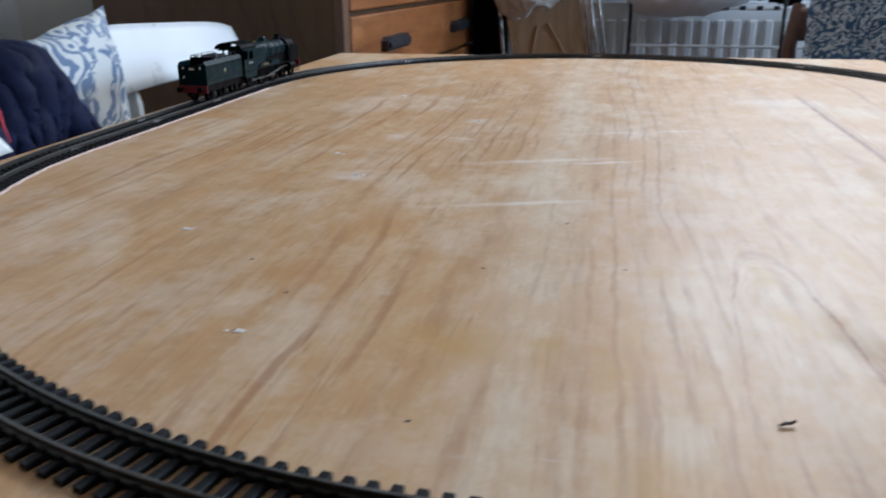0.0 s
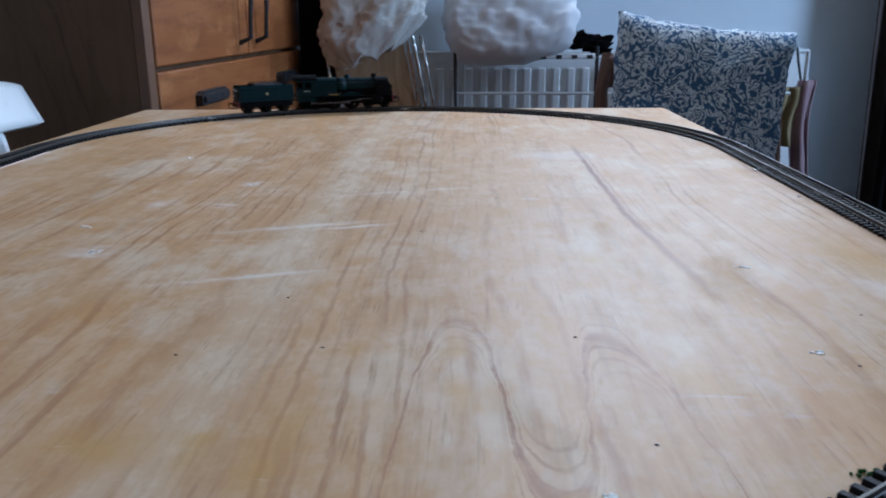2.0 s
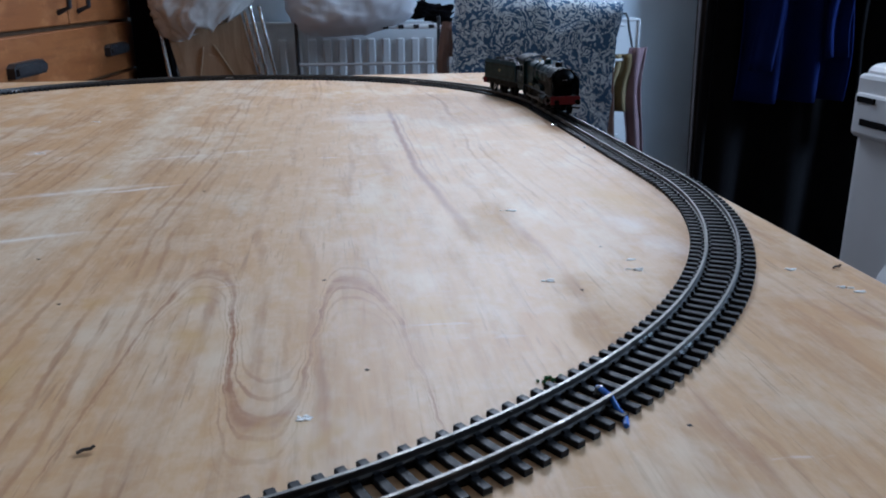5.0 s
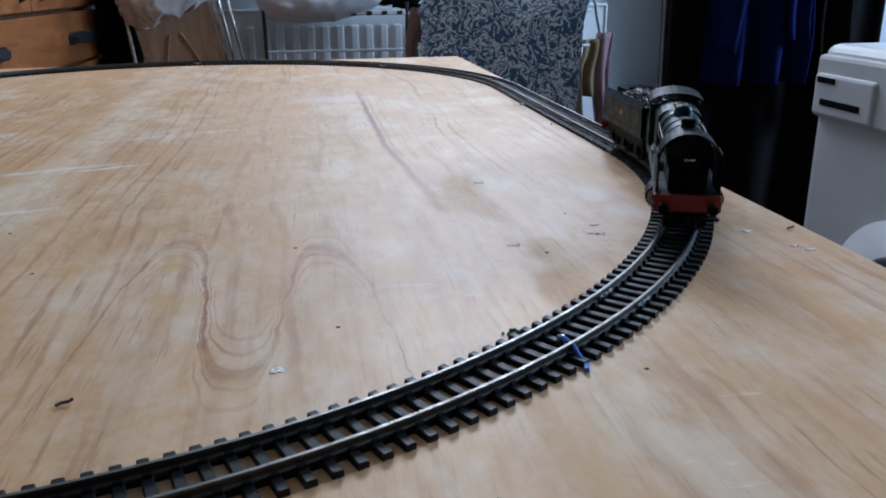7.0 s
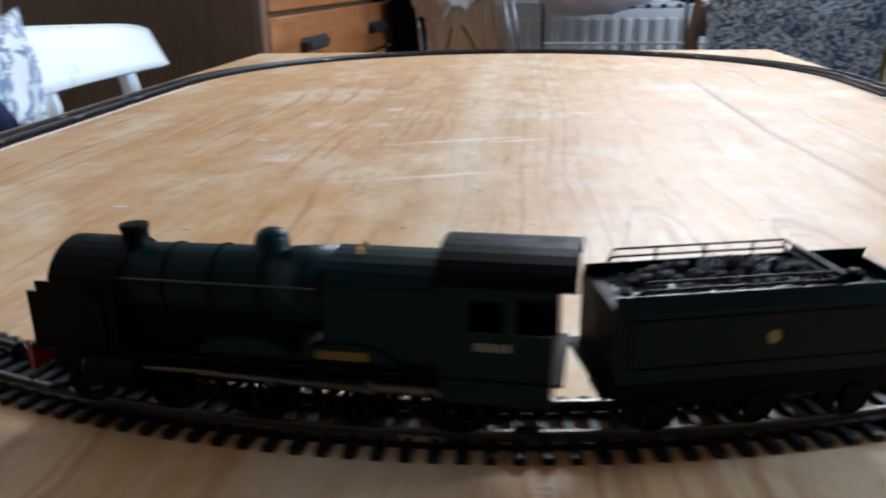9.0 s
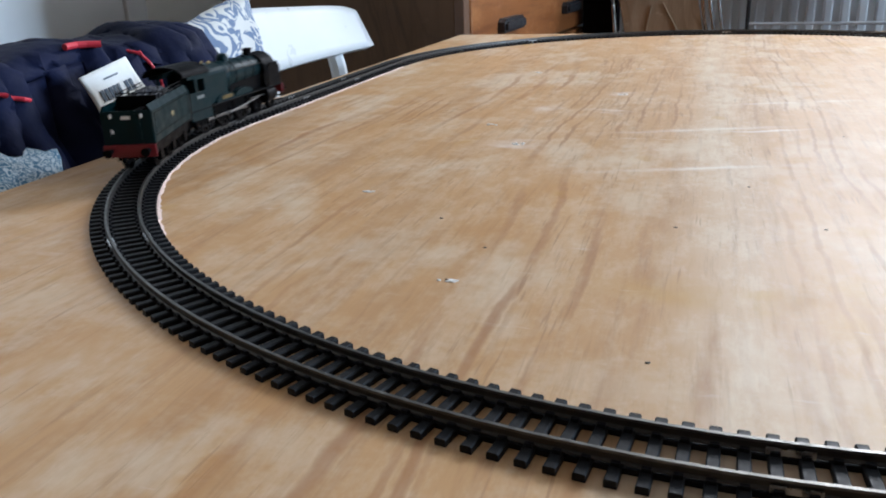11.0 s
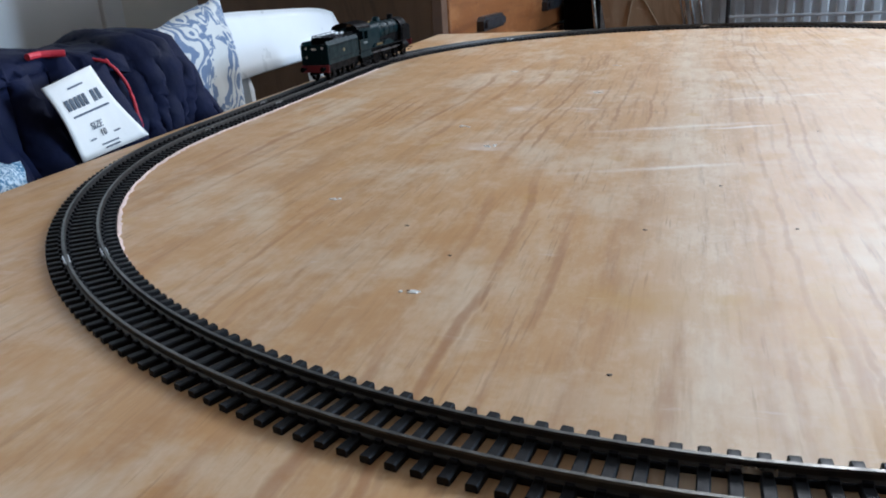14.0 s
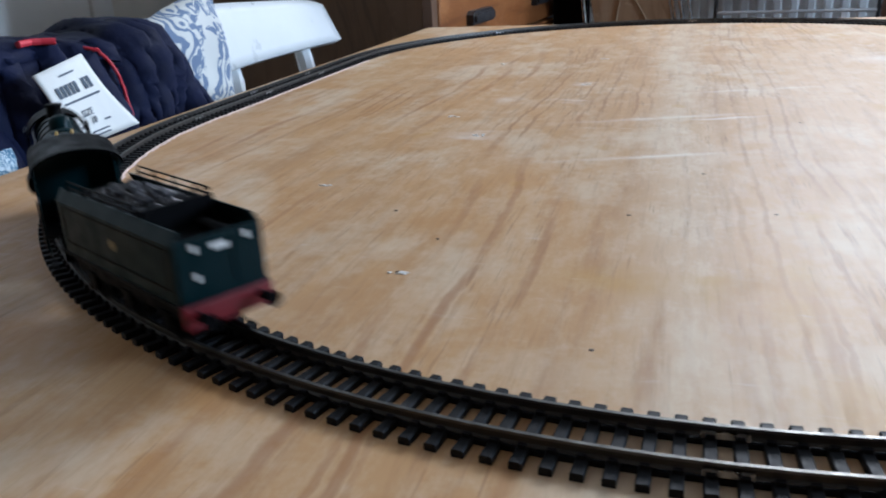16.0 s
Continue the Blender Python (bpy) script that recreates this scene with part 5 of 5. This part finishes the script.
def build_tender():
    root = empty("tender", (0, -0.05, RAIL_TOP))
    tagged(root, "dark green model tender loaded with coal, coupled behind the locomotive", "model tender")
    p = lambda name, bm, m, label="", smooth=False, parent=root: part(name, bm, m, parent, label, smooth)
    prof = [(-15.2, 17), (15.2, 17), (15.2, 36), (13, 40), (12.4, 40), (14.4, 35.6), (14.4, 18), (-14.4, 18), (-14.4, 35.6), (-12.4, 40), (-13, 40), (-15.2, 36)]
    body = extrude(bmesh.new(), [(x * MM, z * MM) for x, z in prof], "Y", -42 * MM, 40 * MM)
    p("tank_top", boxed(*mm(-14.4, 14.4, -41.9, -20, 18, 33.5)), M_BLACK)
    p("front_plate", boxed(*mm(-14.4, 14.4, 36, 39.8, 18, 37)), M_BLACK)
    p("rear_plate", boxed(*mm(-14.9, 14.9, -42.6, -42, 17, 37), bevel=0.2 * MM), M_GREEN)
    body = p("tank", body, M_GREEN, "green tender tank with inward curved top")
    for s in (-1, 1):
        a, b = sorted((s * 15.2 * MM, s * 15.4 * MM))
        p("crest", extrude(bmesh.new(), [(-1 * MM + 1.7 * MM * math.cos(k * math.pi / 6), 28 * MM + 1.9 * MM * math.sin(k * math.pi / 6)) for k in range(12)], "X", a, b), M_GOLD, "small round gold crest", parent=body)
        ln = bmesh.new()
        for z in (21.2, 34.2):
            box(ln, a, b - 0.05 * MM if s > 0 else b, *mm(-38, 36, z, z + 0.5))
        for y in (-38.5, 36):
            box(ln, a, b - 0.05 * MM if s > 0 else b, *mm(y, y + 0.5, 21.2, 34.7))
        p("lining", ln, M_BLACK, "thin lining", parent=body)
        for k, z in enumerate((41.4, 43.6)):
            rp = tube(bmesh.new(), [mm(s * 13, -18, 39.5), mm(s * 13, -17, z), mm(s * 13, 32, z), mm(s * 13, 34, 39.5)], 0.35 * MM, 6)
            p("coal_rail", rp, M_BLACK, "thin black coal rail")
        for y in (-8, 6, 20):
            p("rail_post", rod(bmesh.new(), mm(s * 13, y, 39), mm(s * 13, y, 43.6), 0.35 * MM, 6), M_BLACK)
    for z in (41.4, 43.6):
        p("coal_rail", tube(bmesh.new(), [mm(-13, -17, z), mm(13, -17, z)], 0.35 * MM, 6), M_BLACK)
    rng = random.Random(4)
    coal = bmesh.new()
    box(coal, *mm(-13.5, 13.5, -19, 35.5, 30, 36))
    for k in range(170):
        x, y = rng.uniform(-12.5, 12.5), rng.uniform(-18.5, 34)
        z = 35.5 + 6.5 * (1 - (x / 13) ** 2) * (1 - ((y - 4) / 26) ** 4 if abs(y - 4) < 26 else 0)
        v = bmesh.ops.create_icosphere(coal, subdivisions=1, radius=rng.uniform(1.2, 2.4) * MM)["verts"]
        for q in v:
            q.co *= rng.uniform(0.7, 1.2)
        bmesh.ops.translate(coal, vec=mm(x, y, z), verts=v)
    p("coal_load", coal, M_COAL, "heap of black glossy coal")
    for y in (-34, -27):
        p("filler", lathe(bmesh.new(), [(2.6 * MM, 33.4 * MM), (2.6 * MM, 36 * MM), (1.2 * MM, 36.8 * MM)], "Z", 14, (5 * MM, y * MM, 0)), M_BLACK)
    p("rear_bulkhead", boxed(*mm(-12.4, 12.4, -20.5, -19, 33.4, 42.5), bevel=0.3 * MM), M_BLACK)
    for x, z in ((-9, 34), (9, 34), (-9, 25)):
        p("lamp_iron", boxed(*mm(x - 0.7, x + 0.7, -43.4, -42.6, z - 1.2, z + 1.2)), M_WHITE_TX, "pale lamp bracket", parent=body)
    p("number_plate", boxed(*mm(-3, 2.4, -42.9, -42.5, 32, 34)), M_WHITE_TX, "unreadable pale plate", parent=body)
    p("rear_ladder", boxed(*mm(4, 8, -43.2, -42.6, 20, 35)), M_GREEN, parent=body)
    frame_ = bmesh.new()
    for s in (-1, 1):
        a, b = sorted((s * 11.6 * MM, s * 12.6 * MM))
        box(frame_, a, b, *mm(-41, 39, 9.5, 17))
        for y in TENDER_Y:
            box(frame_, *sorted((s * 11.2 * MM, s * 13.4 * MM)), y - 3 * MM, y + 3 * MM, 4.5 * MM, 11 * MM)
    box(frame_, *mm(-5.5, 5.5, -40, 40, 8, 17))
    p("frame", frame_, M_BLACK, "black tender frame with axle boxes")
    p("footplate", boxed(*mm(-15.6, 15.6, -43, 44, 16, 17.2), bevel=0.2 * MM), M_BLACK)
    beam = p("buffer_beam", boxed(*mm(-15.6, 15.6, -44.2, -42.8, 9.5, 17), bevel=0.3 * MM), M_RED, "red rear buffer beam")
    for s in (-1, 1):
        b = bmesh.new()
        rod(b, (s * 11 * MM, -44 * MM, 13.6 * MM), (s * 11 * MM, -48 * MM, 13.6 * MM), 1.5 * MM, 12, 1.2 * MM)
        rod(b, (s * 11 * MM, -48 * MM, 13.6 * MM), (s * 11 * MM, -50.6 * MM, 13.6 * MM), 0.8 * MM, 10)
        rod(b, (s * 11 * MM, -50.6 * MM, 13.6 * MM), (s * 11 * MM, -51.4 * MM, 13.6 * MM), 2.6 * MM, 16)
        p("buffer", b, M_BLACK, "round black buffer", parent=beam)
    p("coupling", tube(bmesh.new(), [mm(0, -42, 8), mm(0, -54, 8), mm(0, -56, 10.5), mm(0, -53, 11)], 0.8 * MM, 6), M_BLACK, "black hook coupling", parent=beam)
    for s in (-1, 1):
        for y in TENDER_Y:
            w = p("tender_wheel", spoked_wheel(TENDER_R, 10, s * 7.3 * MM), M_BLACK, "black wheel with steel tyre")
            w.location = (0, y, TENDER_R)
            moving_wheels.append((w, TENDER_R, (0, y, TENDER_R)))
    return root


engine = build_engine()
tender = build_tender()
# ---- small things on the board ----
def blob(bm, x, y, rx, ry, h, seed, n=9, z=TOP):
    """A low chip with an uneven rim."""
    rng = random.Random(seed)
    rim = [bm.verts.new((x + rx * math.cos(2 * math.pi * k / n) * rng.uniform(0.6, 1.2), y + ry * math.sin(2 * math.pi * k / n) * rng.uniform(0.6, 1.2), z - 0.0002)) for k in range(n)]
    top = [bm.verts.new((x + (v.co.x - x) * 0.7, y + (v.co.y - y) * 0.7, z + h * rng.uniform(0.6, 1.1))) for v in rim]
    for k in range(n):
        bm.faces.new((rim[k], rim[(k + 1) % n], top[(k + 1) % n], top[k]))
    bm.faces.new(top)
    return bm


holes = ((-0.164, -0.433), (-0.128, -0.475), (-0.039, -0.425), (0.034, -0.415), (0.0, -0.339), (0.165, -0.40), (0.183, -0.511), (0.329, -0.366), (0.072, -0.184), (0.243, 0.004), (0.297, -0.435), (0.295, -0.572), (0.222, -0.64), (-0.042, -0.58))
for k, (x, y) in enumerate(holes):
    tagged(part("nail_hole", blob(bmesh.new(), x, y, 0.0013, 0.0011, 0.0003, k), M_CHIPWOOD), "tiny dark nail hole in the plywood", "nail hole", "nail holes in the board")
flakes = ((-0.164, -0.242, 5), (-0.226, -0.389, 3), (-0.134, -0.52, 3.2), (-0.226, 0.155, 4), (-0.105, 0.19, 4), (-0.107, -0.004, 5), (0.158, -0.547, 2), (0.291, -0.276, 4), (0.283, -0.419, 2.4), (0.334, -0.41, 4), (0.339, -0.392, 2), (0.419, -0.422, 2.5), (0.432, -0.452, 2.2), (0.436, -0.459, 2.2), (-0.20, -0.17, 4))
for k, (x, y, r) in enumerate(flakes):
    rng = random.Random(k + 50)
    root = empty("chipped_spot", (x, y, TOP))
    tagged(root, "small chipped spot with pale splinters", "chipped spot", "chipped spots on the board")
    for j in range(6):
        dx, dy = rng.uniform(-r, r) * MM, rng.uniform(-r * 0.6, r * 0.6) * MM
        part("splinter", blob(bmesh.new(), dx, dy, rng.uniform(0.8, 2.4) * MM, rng.uniform(0.6, 1.4) * MM, 0.0005, k * 7 + j, z=0), M_CHIPPALE, root)
    part("pit", blob(bmesh.new(), 0, 0, r * 0.3 * MM, 0.5 * MM, 0.0004, k, z=0), M_CHIPWOOD, root)
for k, (x, y, a, ln) in enumerate(((0.086, -0.56, 20, 2.6), (0.445, -0.424, 10, 2.2))):
    w = tagged(part("wood_sliver", tube(bmesh.new(), [(-ln * MM, 0, 0.0008), (-ln * 0.3 * MM, 0.0006, 0.0012), (ln * 0.5 * MM, 0.0002, 0.0012), (ln * MM, 0.0005, 0.0018)], 0.0006, 6), M_CHIPWOOD), "dark curled sliver of wood lying on the board", "wood sliver")
    w.matrix_basis = pose(x, y, TOP, 0, 0, a)
clip = tagged(part("metal_clip", boxed(-0.004, 0.004, -0.002, 0.002, 0, 0.002, bevel=0.0006), M_STEEL), "small shiny metal clip beside the track", "clip")
clip.matrix_basis = pose(0.418, 0.068, TOP, 0, 0, 20)
pin = tagged(part("metal_pin", boxed(-0.002, 0.002, -0.001, 0.001, 0, 0.0015, bevel=0.0004), M_STEEL), "tiny metal pin beside the track", "pin")
pin.matrix_basis = pose(0.412, -0.062, TOP, 0, 0, 70)
feed = tagged(part("feed_wire", tube(bmesh.new(), [(0.268, -0.549, TOP + 0.0052), (0.269, -0.5515, TOP + 0.0056), (0.271, -0.556, TOP + 0.005), (0.272, -0.561, TOP + 0.0025), (0.2735, -0.566, TOP + 0.0012), (0.272, -0.571, TOP + 0.0011)], 0.0011, 8), M_BLUEWIRE), "short blue wire soldered to the outer rail", "wire")
solder = tagged(part("solder_blob", blob(bmesh.new(), 0.2685, -0.5505, 0.0022, 0.0016, 0.0032, 3, z=TOP + 0.0035), M_STEEL, feed), "")
def rim_strip():
    """A ragged pale strip raised on the board along the inner sleeper ends of the left side."""
    rng = random.Random(23)
    bm, last, edge = bmesh.new(), None, R_TRACK - 0.0179
    for k in range(170):
        d = k / 169 * 0.86
        if d < 0.40:
            a = math.pi + (0.40 - d) / R_TRACK
            c = Vector((math.cos(a), math.sin(a), 0))
            o = Vector((0, -HALF, TOP))
        else:
            c = Vector((-1, 0, 0))
            o = Vector((0, -HALF + min(d - 0.40, 2 * HALF), TOP))
        w = rng.uniform(0.0012, 0.0042) * (0.25 + 0.75 * min(1, d / 0.12))
        ring = [bm.verts.new(o + c * edge), bm.verts.new(o + c * (edge - 0.3 * w) + Vector((0, 0, 0.0009))), bm.verts.new(o + c * (edge - w))]
        if last:
            for i in range(2):
                bm.faces.new((last[i], last[i + 1], ring[i + 1], ring[i]))
        last = ring
    bmesh.ops.recalc_face_normals(bm, faces=bm.faces)
    return bm


tagged(part("pale_rim", rim_strip(), M_PALE_RIM), "pale pinkish ragged strip along the inner sleeper ends", "glue residue")
rng = random.Random(11)
moss = bmesh.new()
for k in range(12):
    v = bmesh.ops.create_icosphere(moss, subdivisions=1, radius=rng.uniform(0.0006, 0.0013))["verts"]
    bmesh.ops.translate(moss, vec=(0.2545 + rng.uniform(-0.005, 0.005), -0.5315 + rng.uniform(-0.002, 0.002) + 0.0, TOP + rng.uniform(0.0004, 0.0012)), verts=v)
mo = tagged(part("moss_tuft", moss, M_MOSS), "bit of green scatter beside the inner rail", "moss tuft")


# ---- what moves ----
KEY_T = [0.0, 0.5, 1.0, 1.5, 2.0, 2.5, 3.0, 3.5, 4.0, 4.5, 5.0, 5.6, 6.2, 6.8, 7.3, 7.6, 8.0, 8.5, 9.0, 9.5, 9.7, 10.4, 11.1, 11.8, 12.0, 12.5, 13.0, 13.5, 14.0, 14.5, 15.0, 15.5, 16.0]
KEY_S = [0.233, 0.366, 0.525, 0.667, 0.797, 0.922, 1.054, 1.187, 1.328, 1.468, 1.61, 1.772, 1.935, 2.102, 2.244, 2.332, 2.4425, 2.5833, 2.7213, 2.868, 2.93, 3.155, 3.39, 3.612, 3.674, 3.783, 3.83, 3.83, 3.805, 3.685, 3.475, 3.272, 3.035]
LOOP = 4 * LS + 2 * math.pi * R_TRACK


def along(s):
    """The point on the loop s metres on from the near end of the left side, clockwise from above."""
    s %= LOOP
    if s < 2 * LS:
        return Vector((-R_TRACK, -LS + s, 0))
    s -= 2 * LS
    if s < math.pi * R_TRACK:
        a = s / R_TRACK
        return Vector((-R_TRACK * math.cos(a), LS + R_TRACK * math.sin(a), 0))
    s -= math.pi * R_TRACK
    if s < 2 * LS:
        return Vector((R_TRACK, LS - s, 0))
    a = (s - 2 * LS) / R_TRACK
    return Vector((R_TRACK * math.cos(a), -LS - R_TRACK * math.sin(a), 0))


def travelled(t):
    """Smooth distance of the tender's rear end at t."""
    i = min(max(int(np.searchsorted(KEY_T, t)) - 1, 0), len(KEY_T) - 2)
    def slope(k):
        a, b = max(k - 1, 0), min(k + 1, len(KEY_T) - 1)
        return (KEY_S[b] - KEY_S[a]) / (KEY_T[b] - KEY_T[a])
    h = KEY_T[i + 1] - KEY_T[i]
    u = (t - KEY_T[i]) / h
    return (2 * u ** 3 - 3 * u ** 2 + 1) * KEY_S[i] + (u ** 3 - 2 * u ** 2 + u) * h * slope(i) + (3 * u ** 2 - 2 * u ** 3) * KEY_S[i + 1] + (u ** 3 - u ** 2) * h * slope(i + 1)


def on_track(s_back, s_front, y_back, y_front):
    """The pose of a vehicle whose points y_back and y_front stand on the track."""
    a, b = along(s_back), along(s_front)
    d = (b - a).normalized()
    o = a - d * y_back
    return pose(o.x, o.y, RAIL_TOP, 0, 0, math.degrees(math.atan2(-d.x, d.y)))


def motions():
    vehicles, turns = [], []
    for k in range(16 * 30 + 1):
        t = k / 30
        vehicles.append((t, travelled(t)))
    ends = vehicles[::2]
    walk(tender, [(t, on_track(s + 17.2 * MM, s + 71.2 * MM, -27 * MM, 27 * MM)) for t, s in ends])
    walk(engine, [(t, on_track(s + (96 + 24) * MM, s + (96 + 118.5) * MM, 24 * MM, 118.5 * MM)) for t, s in ends])
    for w, r, at in moving_wheels:
        rows = vehicles if r < 0.01 else ends
        walk(w, [(t, pose(*at, -math.degrees(s / r))) for t, s in rows])
    for rod_, side, x in engine_rods:
        rows = []
        for t, s in ends:
            a = -s / DRIVER_R + (math.pi / 2 if side > 0 else 0)
            dy, dz = 5.2 * MM * math.cos(a), 5.2 * MM * math.sin(a)
            if rod_.name.startswith("coupling"):
                rows.append((t, pose(side * x, dy, DRIVER_R + dz)))
            else:
                tilt = math.degrees(math.atan2(0.5 * MM - dz, 48 * MM))
                rows.append((t, pose(side * x, DRIVER_Y[1] + dy, DRIVER_R + dz, tilt)))
        walk(rod_, rows)


motions()
